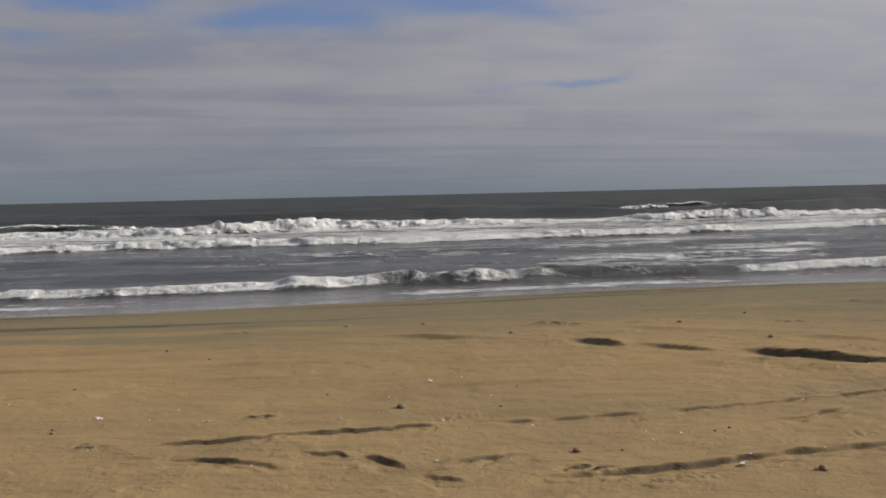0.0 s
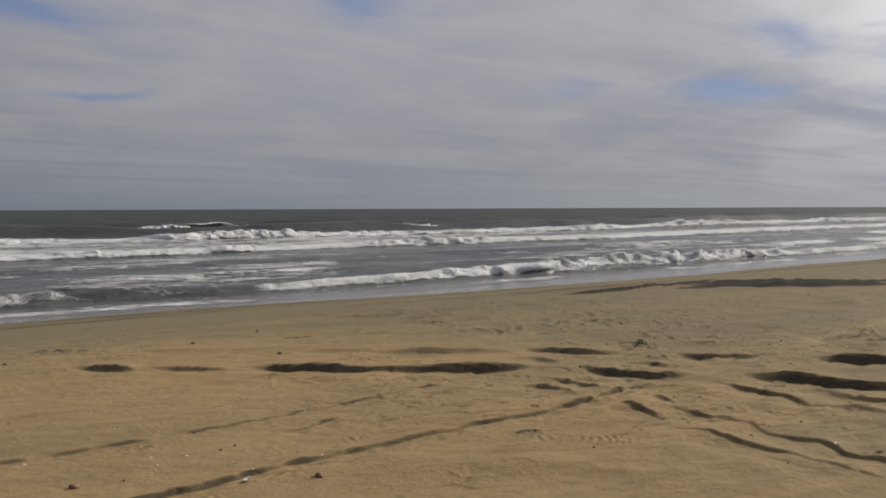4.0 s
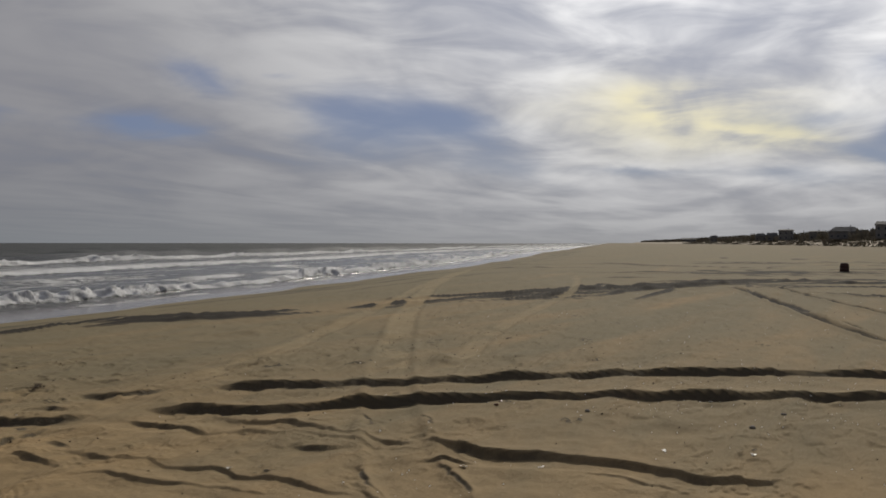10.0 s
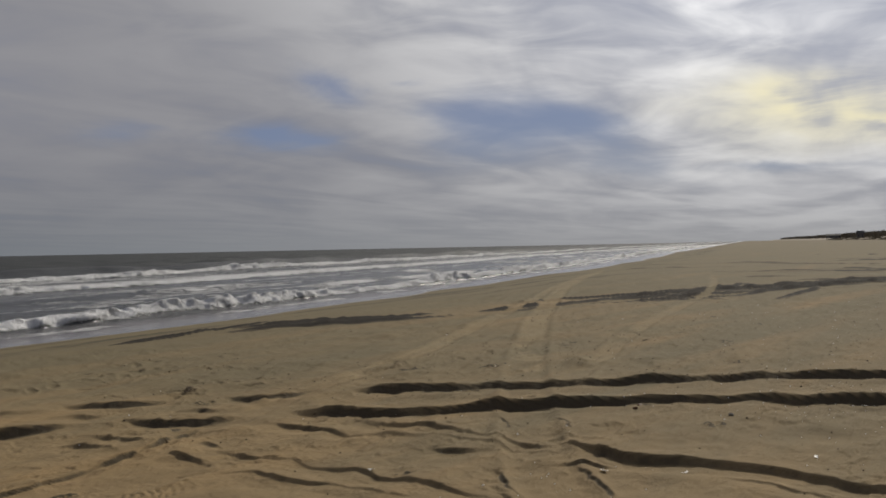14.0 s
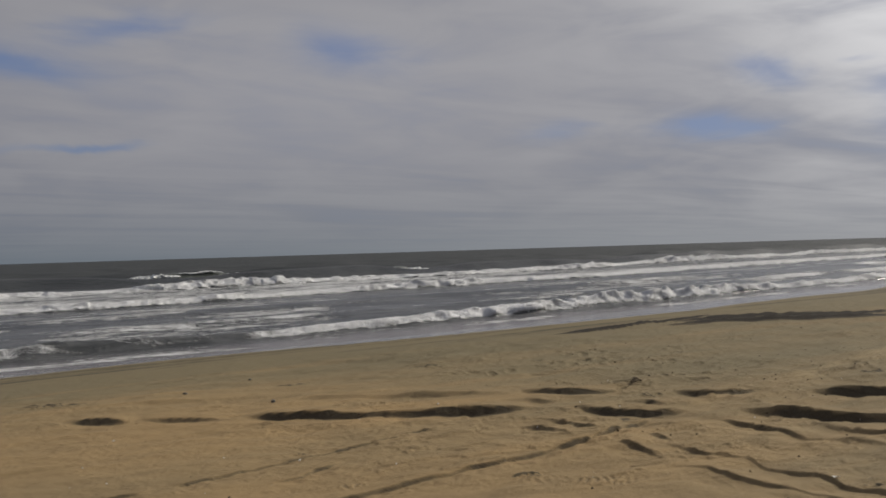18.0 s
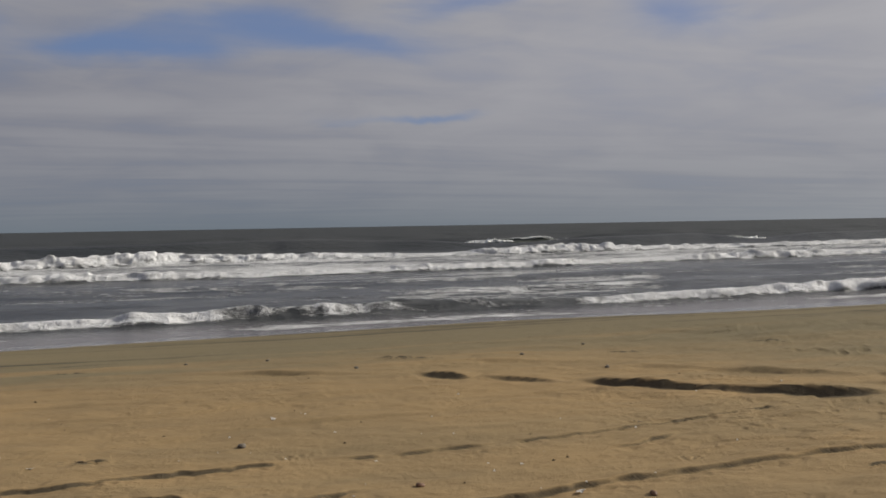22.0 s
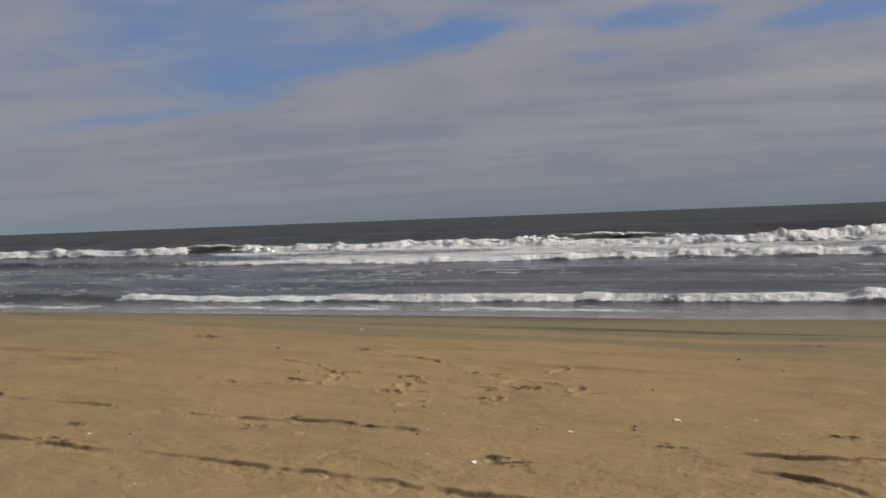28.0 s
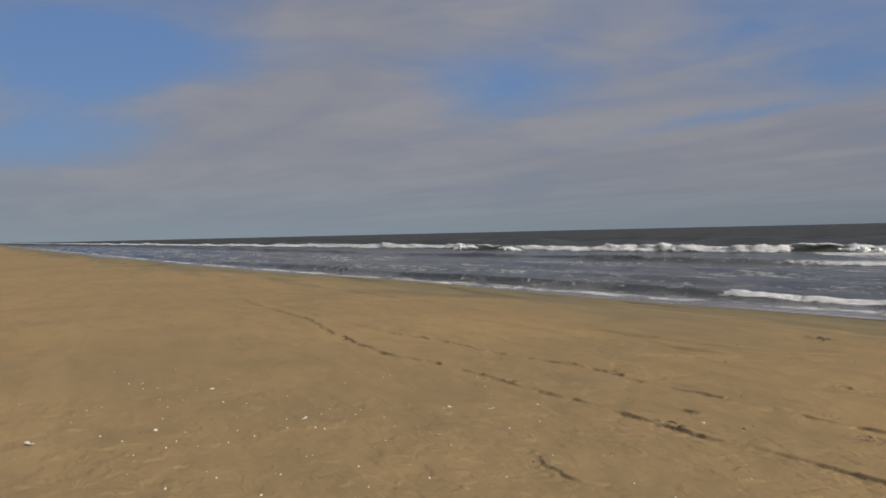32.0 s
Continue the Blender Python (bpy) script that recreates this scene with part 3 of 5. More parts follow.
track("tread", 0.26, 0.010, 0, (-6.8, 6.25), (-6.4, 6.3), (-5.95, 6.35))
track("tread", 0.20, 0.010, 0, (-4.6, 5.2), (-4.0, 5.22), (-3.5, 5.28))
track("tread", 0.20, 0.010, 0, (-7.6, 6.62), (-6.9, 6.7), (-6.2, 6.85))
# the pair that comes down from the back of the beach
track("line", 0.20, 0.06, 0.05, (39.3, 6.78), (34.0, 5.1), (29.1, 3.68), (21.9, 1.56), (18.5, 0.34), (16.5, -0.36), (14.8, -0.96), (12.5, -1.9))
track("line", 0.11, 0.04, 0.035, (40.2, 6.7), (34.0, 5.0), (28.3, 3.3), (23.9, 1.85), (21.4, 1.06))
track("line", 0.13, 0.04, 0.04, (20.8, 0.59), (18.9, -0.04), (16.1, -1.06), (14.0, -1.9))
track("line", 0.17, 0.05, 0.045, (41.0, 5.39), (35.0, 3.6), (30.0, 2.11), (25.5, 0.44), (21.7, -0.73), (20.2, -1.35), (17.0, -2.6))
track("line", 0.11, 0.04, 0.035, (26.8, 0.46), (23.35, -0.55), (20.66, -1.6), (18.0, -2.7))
# long scarps along the berm top and beyond the crossing cars, shade painted dark
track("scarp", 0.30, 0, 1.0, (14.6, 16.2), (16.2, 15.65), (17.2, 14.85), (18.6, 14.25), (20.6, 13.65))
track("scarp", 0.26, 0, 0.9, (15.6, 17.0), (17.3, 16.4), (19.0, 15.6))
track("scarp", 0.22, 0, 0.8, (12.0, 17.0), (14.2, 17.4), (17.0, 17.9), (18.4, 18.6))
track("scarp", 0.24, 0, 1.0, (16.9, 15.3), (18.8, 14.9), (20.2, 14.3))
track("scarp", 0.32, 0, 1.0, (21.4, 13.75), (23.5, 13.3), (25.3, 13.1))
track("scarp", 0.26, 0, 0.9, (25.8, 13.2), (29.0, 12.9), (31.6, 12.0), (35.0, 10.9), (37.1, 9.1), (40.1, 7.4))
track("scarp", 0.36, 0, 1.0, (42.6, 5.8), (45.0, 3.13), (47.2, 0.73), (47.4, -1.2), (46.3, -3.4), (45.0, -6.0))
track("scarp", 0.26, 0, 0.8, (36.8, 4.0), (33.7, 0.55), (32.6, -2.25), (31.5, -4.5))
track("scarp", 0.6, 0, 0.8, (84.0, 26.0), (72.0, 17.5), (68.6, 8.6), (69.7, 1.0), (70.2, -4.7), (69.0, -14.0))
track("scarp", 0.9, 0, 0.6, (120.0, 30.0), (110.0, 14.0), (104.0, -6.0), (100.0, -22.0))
# churned stretches where many cars turn: count, from, to, spread
dice = random.Random(7)
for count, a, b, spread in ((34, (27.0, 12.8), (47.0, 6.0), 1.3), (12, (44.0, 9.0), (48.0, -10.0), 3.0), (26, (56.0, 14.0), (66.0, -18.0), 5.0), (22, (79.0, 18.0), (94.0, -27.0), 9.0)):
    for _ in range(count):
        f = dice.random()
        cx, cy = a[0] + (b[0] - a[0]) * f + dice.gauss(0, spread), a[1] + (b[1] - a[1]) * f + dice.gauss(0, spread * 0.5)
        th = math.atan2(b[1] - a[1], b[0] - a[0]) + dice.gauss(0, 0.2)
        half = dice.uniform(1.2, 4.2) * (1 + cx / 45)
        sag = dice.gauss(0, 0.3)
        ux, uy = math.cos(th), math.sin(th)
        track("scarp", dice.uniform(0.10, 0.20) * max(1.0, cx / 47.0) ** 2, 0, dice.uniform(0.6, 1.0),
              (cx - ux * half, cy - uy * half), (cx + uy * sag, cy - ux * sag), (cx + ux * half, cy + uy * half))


def press(x, y, z, shade_tone, kind, wide, deep, bank, points, seed):
    """Press one track into the sand at the places x, y. Across it, t runs from the seaward bank (t < 0) over the trough to the near side."""
    line = curve(points)
    lo, hi = line.min(0) - 1.2, line.max(0) + 1.2
    pick = np.nonzero((x > lo[0]) & (x < hi[0]) & (y > lo[1]) & (y < hi[1]))[0]
    if not len(pick):
        return
    px, py = x[pick], y[pick]
    a, b = line[:-1], line[1:]
    size = np.hypot(*(b - a).T)
    start = np.concatenate([[0], np.cumsum(size)[:-1]])
    best, side, at = np.full(len(pick), 9.0), np.zeros(len(pick)), np.zeros(len(pick))
    for (ax, ay), (bx, by), n, s0 in zip(a, b, size, start):
        near = np.nonzero((px > min(ax, bx) - 1.2) & (px < max(ax, bx) + 1.2) & (py > min(ay, by) - 1.2) & (py < max(ay, by) + 1.2))[0]
        if not len(near):
            continue
        ux, uy = (bx - ax) / n, (by - ay) / n
        rx, ry = px[near] - ax, py[near] - ay
        t = np.clip(rx * ux + ry * uy, 0, n)
        ex, ey = rx - t * ux, ry - t * uy
        d = np.hypot(ex, ey)
        win = d < best[near]
        k = near[win]
        best[k], at[k] = d[win], s0 + t[win]
        flip = 1.0 if ux * ay - uy * ax > 0 else -1.0
        side[k] = -flip * np.sign(ux * ey - uy * ex)[win]
    ok = best < 1.2
    pick, l, t = pick[ok], at[ok], best[ok] * side[ok]
    whole = start[-1] + size[-1]
    away = float(np.hypot(*line[len(line) // 2]))
    flat = l * 0
    if kind in ("scarp", "line"):
        l, whole = l / max(1.0, away / 10.0), whole / max(1.0, away / 10.0)
    ends = np.clip(np.minimum(l, whole - l) / min(1.2 if kind in ("pale", "scarp", "crest") else 0.4, whole * 0.35), 0, 1) ** 0.7
    if kind == "scarp":                   # a low step: long ragged streaks painted dark as its shade
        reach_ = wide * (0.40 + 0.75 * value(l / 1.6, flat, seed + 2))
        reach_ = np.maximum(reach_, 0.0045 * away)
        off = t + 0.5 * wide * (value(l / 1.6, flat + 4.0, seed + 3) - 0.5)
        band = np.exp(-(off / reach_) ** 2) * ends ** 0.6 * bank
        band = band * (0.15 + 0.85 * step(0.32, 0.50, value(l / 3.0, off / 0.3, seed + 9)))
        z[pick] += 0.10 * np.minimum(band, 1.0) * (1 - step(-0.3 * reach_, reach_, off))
        shade_tone[pick] = np.maximum(shade_tone[pick], band * (1.5 + 1.2 * value(l / 1.3, off / (0.45 * wide), seed + 8)))
        return
    if kind == "line":                    # a far rut, seen nearly end on, its shade painted dark
        t = t + 0.05 * (value(l / 0.7, flat, seed) - 0.5)
        z[pick] += ends * (bank * np.exp(-((np.abs(t) - wide * 0.9) / (0.4 * wide)) ** 2) - deep * (1 - step(0.3 * wide, 0.7 * wide, np.abs(t))))
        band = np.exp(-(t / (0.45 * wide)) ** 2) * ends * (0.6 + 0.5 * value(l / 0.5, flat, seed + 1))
        shade_tone[pick] = np.maximum(shade_tone[pick], 2.4 * band)
        return
    if kind == "pale":                    # a broad pressed strip of pale, loose sand
        strip = 1 - step(wide * 0.3, wide * 0.55, np.abs(t))
        z[pick] += deep * ends * (0.018 * np.exp(-((np.abs(t) - wide * 0.55) / 0.07) ** 2) * (0.3 + value(l / 0.3, flat, seed + 4)) - 0.02 * strip)
        pale = -0.8 * deep * ends * strip * (0.45 + 0.55 * value(l / 0.6, t / 0.2, seed + 5))
        shade_tone[pick] = np.where(shade_tone[pick] > 0.05, shade_tone[pick] * (1 - 0.92 * strip * ends), np.minimum(shade_tone[pick], pale))
        return
    if kind == "tread":                   # ribs across the track
        inside = 1 - step(0.35 * wide, 0.6 * wide, np.abs(t) + 0.10 * (value(l / 0.15, t / 0.1, seed) - 0.3))
        rib = np.sin((l + 0.14 * value(l / 0.25, t / 0.08, seed + 1)) * 2 * math.pi / 0.075 + np.abs(t) * 14)
        some = ends * inside * step(0.22, 0.75, value(l / 0.22, t / 0.10, seed + 2))
        z[pick] += 0.4 * deep * some * (rib + 0.8 * (value(l / 0.05, t / 0.05, seed + 3) - 0.5))
        shade_tone[pick] = np.where(rib < 0.1, np.maximum(shade_tone[pick], 0.40 * some), shade_tone[pick])
        return
    if kind in ("crack", "crumble"):      # a thin broken edge with crumbs beside it
        t = t + 0.07 * (value(l / 0.5, flat, seed) - 0.5) + 0.04 * (value(l / 0.11, flat, seed + 1) - 0.5)
        some = ends * step(0.22, 0.44, value(l / 0.8, flat + 2.0, seed + 2) * 0.55 + value(l / 0.21, flat, seed + 3) * 0.45)
        if kind == "crumble":
            some = ends
        deep, bank = (0.7 * deep, 0.7 * bank) if line[0][0] < -2 else (deep, bank)
        bit = some * (0.55 + 0.5 * value(l / 0.2, flat, seed + 4))
        lump = fbm(l / 0.10, t / 0.06, 2, seed + 5)
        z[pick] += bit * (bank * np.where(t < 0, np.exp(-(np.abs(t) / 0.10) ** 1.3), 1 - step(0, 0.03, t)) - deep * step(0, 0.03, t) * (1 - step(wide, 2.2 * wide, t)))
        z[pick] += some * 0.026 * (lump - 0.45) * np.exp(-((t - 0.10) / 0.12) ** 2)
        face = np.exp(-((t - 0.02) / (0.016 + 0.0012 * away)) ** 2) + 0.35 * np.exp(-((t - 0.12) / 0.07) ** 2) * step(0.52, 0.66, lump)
        shade_tone[pick] = np.maximum(shade_tone[pick], (0.62 if line[0][0] < -2.4 else 0.80) * np.clip(bit, 0, 1) * face)
        return
    if kind == "crest":                   # a soft, worn ridge
        tall = bank * ends * (0.2 + 1.2 * value(l / 0.9, flat, seed) ** 1.5)
        t = t + 0.12 * (value(l / 1.1, flat + 1.0, seed + 6) - 0.5)
        z[pick] += tall * np.where(t < 0, np.exp(-np.abs(t / 0.35) ** 1.5), 1 - step(0, 0.09, t)) - deep * ends * step(0, 0.09, t) * (1 - step(wide, 2.5 * wide, t))
        # darker along the ridge's near face
        shade_tone[pick] = np.maximum(shade_tone[pick], 0.36 * np.clip(1.3 * tall / bank, 0, 1) * np.exp(-((t - 0.07) / 0.09) ** 2))
        return
    # a fresh rut, or a ridge swept up by a turning wheel: steep scalloped bank, soft near side
    lobe = value(l / 0.8, flat, seed)
    knob = value(l / 0.27, flat + 3.0, seed + 1)
    if kind == "rut":
        tall = bank * (0.55 + 0.85 * lobe ** 1.3 + 0.15 * knob ** 2)
        hollow = deep * (0.65 + 0.5 * value(l / 0.5, flat + 5.0, seed + 2))
    else:
        tall = bank * (0.36 + 1.0 * lobe ** 2.0 + 0.2 * knob ** 3)
        hollow = deep * (0.4 + lobe)
    if kind == "sweep":
        tall, hollow = 0.85 * tall, 0.85 * hollow
    tall, hollow = tall * ends, hollow * ends
    t = t + 0.09 * (value(l / 0.95, flat + 1.0, seed + 6) - 0.5) + 0.04 * (lobe - 0.5)
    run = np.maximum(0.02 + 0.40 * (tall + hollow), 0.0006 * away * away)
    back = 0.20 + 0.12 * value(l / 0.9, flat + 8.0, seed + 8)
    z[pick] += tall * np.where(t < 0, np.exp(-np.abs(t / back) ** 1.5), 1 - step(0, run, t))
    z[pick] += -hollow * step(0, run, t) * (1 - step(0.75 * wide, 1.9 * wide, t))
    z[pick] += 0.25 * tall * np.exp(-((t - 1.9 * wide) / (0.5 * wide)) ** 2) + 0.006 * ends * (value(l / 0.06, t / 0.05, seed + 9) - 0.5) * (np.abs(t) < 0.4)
    # bank face darkened: exposed damp sand plus painted shade
    damp_shade = step(-0.01, 0.3 * run, t) * (1 - step(run, run + 0.5 * wide, t)) * np.clip((tall + hollow) / (bank + deep), 0, 1)
    shade_tone[pick] = np.maximum(np.maximum(shade_tone[pick], 0) * (damp_shade > 0.02) + shade_tone[pick] * (damp_shade <= 0.02), (0.80 if kind == "rut" else 0.6) * damp_shade)
    # banks painted paler, as if their crests caught the sun
    lit_bank = np.exp(-((t + 0.6 * back) / (0.5 * back)) ** 2) * np.clip(tall / bank, 0, 1)
    shade_tone[pick] = np.where(shade_tone[pick] > 0.05, shade_tone[pick], np.minimum(shade_tone[pick], -0.5 * lit_bank))


def footprints(x, y, z, shade_tone, cx, cy, count, spread, seed):
    d = random.Random(seed)
    for _ in range(count):
        fx, fy, th = cx + d.gauss(0, spread), cy + d.gauss(0, spread * 0.7), d.uniform(0, math.pi)
        k = np.nonzero((abs(x - fx) < 0.3) & (abs(y - fy) < 0.3))[0]
        rx, ry = x[k] - fx, y[k] - fy
        u, v = rx * math.cos(th) + ry * math.sin(th), -rx * math.sin(th) + ry * math.cos(th)
        e = np.sqrt((u / 0.15) ** 2 + (v / 0.065) ** 2)
        e = e * (0.75 + 0.5 * value(rx / 0.07, ry / 0.05, seed + 3))
        z[k] += -0.022 * (1 - step(0.4, 1.1, e)) + 0.010 * np.exp(-((e - 1.35) / 0.3) ** 2)
        # darker rim on the side away from the origin
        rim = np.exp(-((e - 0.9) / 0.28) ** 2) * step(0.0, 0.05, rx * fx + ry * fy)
        shade_tone[k] = np.maximum(shade_tone[k], 0.5 * rim)


def scuff(x, y, z, shade_tone, cx, cy, size, seed):
    """A kicked-up patch of loose, lumpy sand."""
    k = np.nonzero((abs(x - cx) < 1.6 * size) & (abs(y - cy) < 1.0 * size))[0]
    rx, ry = (x[k] - cx) / size, (y[k] - cy) / (0.55 * size)
    e = np.hypot(rx, ry) + 0.9 * (fbm(x[k] / 0.22, y[k] / 0.12, 2, seed) - 0.5)
    inside = 1 - step(0.35, 0.9, e)
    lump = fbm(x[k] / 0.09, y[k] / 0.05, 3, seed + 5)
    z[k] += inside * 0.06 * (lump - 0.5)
    shade_tone[k] = np.maximum(shade_tone[k], inside * 0.75 * step(0.46, 0.62, lump))


SCUFFS = []


def scuffs(size, *places):
    for place in places:
        SCUFFS.append((*place, size * (0.8 + 0.4 * ((len(SCUFFS) * 7) % 5) / 4)))


scuffs(0.30, (-6.2, 6.76), (-6.3, 6.28), (-10.6, 6.44), (-10.5, 4.93), (-7.5, 5.1), (-2.6, 7.05), (-3.6, 6.2), (-1.6, 7.9), (-16.0, 4.35))
scuffs(0.34, (-8.2, 10.5), (-5.2, 8.55), (-4.8, 8.8), (-5.6, 9.3), (-7.6, 8.3), (-6.4, 8.9), (-8.0, 5.7))
scuffs(0.28, (4.3, 6.5), (0.9, 6.3), (3.1, 8.4), (7.8, 8.9), (9.2, 3.2), (8.7, 1.4), (10.0, 4.2), (6.2, 4.7), (6.6, 7.9))
scuffs(0.5, (11.2, 8.4), (12.2, 7.6), (15.5, 8.0), (16.8, 5.5), (14.2, 4.6), (18.5, 9.0), (20.5, 6.0), (17.5, 2.5), (22.0, 7.5))
scuffs(0.6, (1.5, 13.0), (4.6, 12.8), (-3.0, 13.5), (-12.0, 11.0), (7.0, 13.2))


def land(x, y):
    """Height of the sand, how wet it is, and how far tracks and prints darken or pale it."""
    z, s = beach(x, y)
    shade_tone = np.zeros_like(x)
    far = np.hypot(x, y)
    rough = fbm(x / 3.5, y / 2.5, 2, 33)
    busy = step(1.0, 5.0, x)              # many cars have crossed this side
    dry = step(12, 18, s) * (far < 60)
    z = z + 0.010 * (fbm(x / 0.16, y / 0.12, 2, 31) - 0.5) * (far < 40)
    z = z + (0.016 + 0.012 * busy) * (fbm(x / 0.40, y / 0.22, 2, 37) - 0.5) * (far < 40)
    z = z + (0.045 + 0.05 * busy) * (fbm(x / 1.1, y / 0.55, 3, 35) - 0.5) * step(0.30, 0.54, rough) * dry
    # little crescents and crumbs kicked up by feet and wheels
    chip = fbm(x / 0.34 + 0.4 * fbm(x / 0.2, y / 0.2, 2, 47), y / 0.16, 3, 45)
    here = step(0.46, 0.60, fbm(x / 2.6, y / 1.3, 2, 43)) * (0.4 + 0.35 * busy) * dry * (far < 32)
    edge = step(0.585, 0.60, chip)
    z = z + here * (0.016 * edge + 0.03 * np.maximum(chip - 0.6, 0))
    shade_tone = shade_tone + here * 0.36 * np.exp(-((chip - 0.59) / 0.018) ** 2)
    for k, spec in enumerate(sorted(TRACKS, key=lambda spec: {"scarp": 0, "pale": 1}.get(spec[0], 2))):
        press(x, y, z, shade_tone, *spec, 40 + 7 * k)
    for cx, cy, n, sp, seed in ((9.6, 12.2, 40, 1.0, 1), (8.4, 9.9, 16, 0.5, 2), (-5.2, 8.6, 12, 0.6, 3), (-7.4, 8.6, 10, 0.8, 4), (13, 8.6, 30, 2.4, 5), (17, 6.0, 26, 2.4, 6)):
        footprints(x, y, z, shade_tone, cx, cy, n, sp, seed)
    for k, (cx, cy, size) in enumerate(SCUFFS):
        scuff(x, y, z, shade_tone, cx, cy, size, 900 + 11 * k)
    lap = s + 1.6 * (fbm(x / 7, y * 0, 2, 57) - 0.5) - 4.6 * step(4.0, 26.0, x)
    wet = 0.78 - 0.78 * step(4.4, 23.0, s)
    # damp patches on the crest of the berm
    wet = wet + 0.42 * step(0.48, 0.64, fbm(x / 5.5, y / 1.1, 3, 51)) * np.exp(-((s - 14.5) / 4.0) ** 2) * step(-4.0, 6.0, -x)
    # sand gets duller and greyer in steps toward +x
    wet = wet + 0.10 * step(-6.0, 0.0, x) + 0.30 * step(2.0, 11.0, x) + 0.12 * step(20.0, 40.0, x)
    # the film of water that the last wave left
    wet = np.where(lap > 4.4, np.minimum(wet, 0.77), 0.78 + 0.22 * (1 - step(3.0, 4.4, lap)))
    return z, np.clip(wet, 0, 1), shade_tone


# ---- building helpers ----
def part(name, bm, mat, parent=None, label="", smooth=False):
    """Link a bmesh as one mesh object under its thing."""
    me = bpy.data.meshes.new(name)
    bm.to_mesh(me)
    bm.free()
    if smooth:
        me.polygons.foreach_set("use_smooth", [True] * len(me.polygons))
    me.materials.append(mat)
    ob = new(name, me)
    ob.parent = parent
    if label:
        tagged(ob, label)
    return ob


def sheet(name, verts, quads, mat, attrs=None, seam=None):
    """A large smooth mesh from arrays; seam: five-cornered faces where fine steps meet coarse ones."""
    me = bpy.data.meshes.new(name)
    me.vertices.add(len(verts))
    me.vertices.foreach_set("co", np.asarray(verts, np.float32).ravel())
    groups = [quads] if seam is None else [quads, seam]
    corners = np.concatenate([g.astype(np.int32).ravel() for g in groups])
    totals = np.concatenate([np.full(len(g), g.shape[1], np.int32) for g in groups])
    me.loops.add(len(corners))
    me.loops.foreach_set("vertex_index", corners)
    me.polygons.add(len(totals))
    me.polygons.foreach_set("loop_start", np.concatenate([[0], np.cumsum(totals)[:-1]]).astype(np.int32))
    me.polygons.foreach_set("loop_total", totals)
    me.update(calc_edges=True)
    me.polygons.foreach_set("use_smooth", np.ones(len(totals), bool))
    for key, vals in (attrs or {}).items():
        me.attributes.new(key, "FLOAT", "POINT").data.foreach_set("value", np.asarray(vals, np.float32))
    me.materials.append(mat)
    return new(name, me)


def grid_quads(rows, cols, wrap=False):
    i, j = np.meshgrid(np.arange(rows - 1), np.arange(cols if wrap else cols - 1), indexing="ij")
    k = (j + 1) % cols
    return np.stack([i * cols + j, (i + 1) * cols + j, (i + 1) * cols + k, i * cols + k], -1).reshape(-1, 4)


def rings(height, far, px, near, fine_=9.0):
    """Radii that grow outwards, as evenly as they look from that height."""
    out = [near]
    while out[-1] < far:
        grow = out[-1] ** 2 / height * px
        out.append(out[-1] + max(0.016, min(grow, fine_) if out[-1] < 48 else min(grow, 0.6) if fine_ < 1 and out[-1] < 95 else grow))
    return np.array(out)


# ---- ground: one sheet of sand from under the camera to the horizon ----
# twice as many steps round the near sand as round the far
fine_turns, turns = [np.concatenate([np.radians(np.linspace(-97, 97, n + 1)), np.radians(np.linspace(97, 263, 40))[1:-1]]) for n in (2000, 1000)]
near_r = np.concatenate([[0.01, 1.5, 3.0, 4.0, 4.6], rings(1.8, 40, 0.00062, 4.9, 0.20)])
far_r = np.concatenate([rings(1.8, 700, 0.00085, near_r[-1] + 0.2, 0.20), [1000, 1500, 2300, 3500, 4800]])
spots = []
for ring_r, ring_a in ((near_r, fine_turns), (far_r, turns)):
    rr, aa = np.meshgrid(ring_r, ring_a, indexing="ij")
    spots.append(np.stack([(-rr * np.sin(aa)).ravel(), (rr * np.cos(aa)).ravel()]))
gx, gy = np.concatenate(spots, 1)
gz, wet, shade_tone = land(gx, gy)
base = len(near_r) * len(fine_turns)
last = (len(near_r) - 1) * len(fine_turns)
k = np.arange(1000)
seam = np.stack([last + 2 * k, base + k, base + k + 1, last + 2 * k + 2, last + 2 * k + 1], 1)
m = np.arange(1000, len(turns))
m1, n1 = (m + 1) % len(turns), (m + 1001) % len(fine_turns)
rest_seam = np.stack([last + m + 1000, base + m, base + m1, last + n1], 1)
quads = np.concatenate([grid_quads(len(near_r), len(fine_turns), True), grid_quads(len(far_r), len(turns), True) + base, rest_seam])
ground = sheet("ground", np.stack([gx, gy, gz], 1), quads, SAND, {"wet": wet, "shade_tone": shade_tone}, seam)
tagged(ground, "pale tan beach sand with tyre ruts and a wet slope", "beach", kind="structure")


def rest(x, y):
    """Height of the sand at one place."""
    z, _, _ = land(np.array([float(x)]), np.array([float(y)]))
    return float(z[0])


# ---- sea ----
def surf_line(x, q0, wander, seed):
    """How far off the water's edge one line of waves runs."""
    return q0 + wander * 2 * (fbm(x / 38, x * 0 + 0.5, 3, seed) - 0.5) + 0.10 * wander * (value(x / 3.0, x * 0, seed + 3) - 0.5)


# columns along the coast, finer where they lie near; rows that keep to the lines of waves
east = 34.0 * np.tan(np.radians(np.linspace(-89.53, 89.53, 1800)))
calm = step(38, 95, -east + 12 * (fbm(east / 20, east * 0, 2, 91) - 0.5))
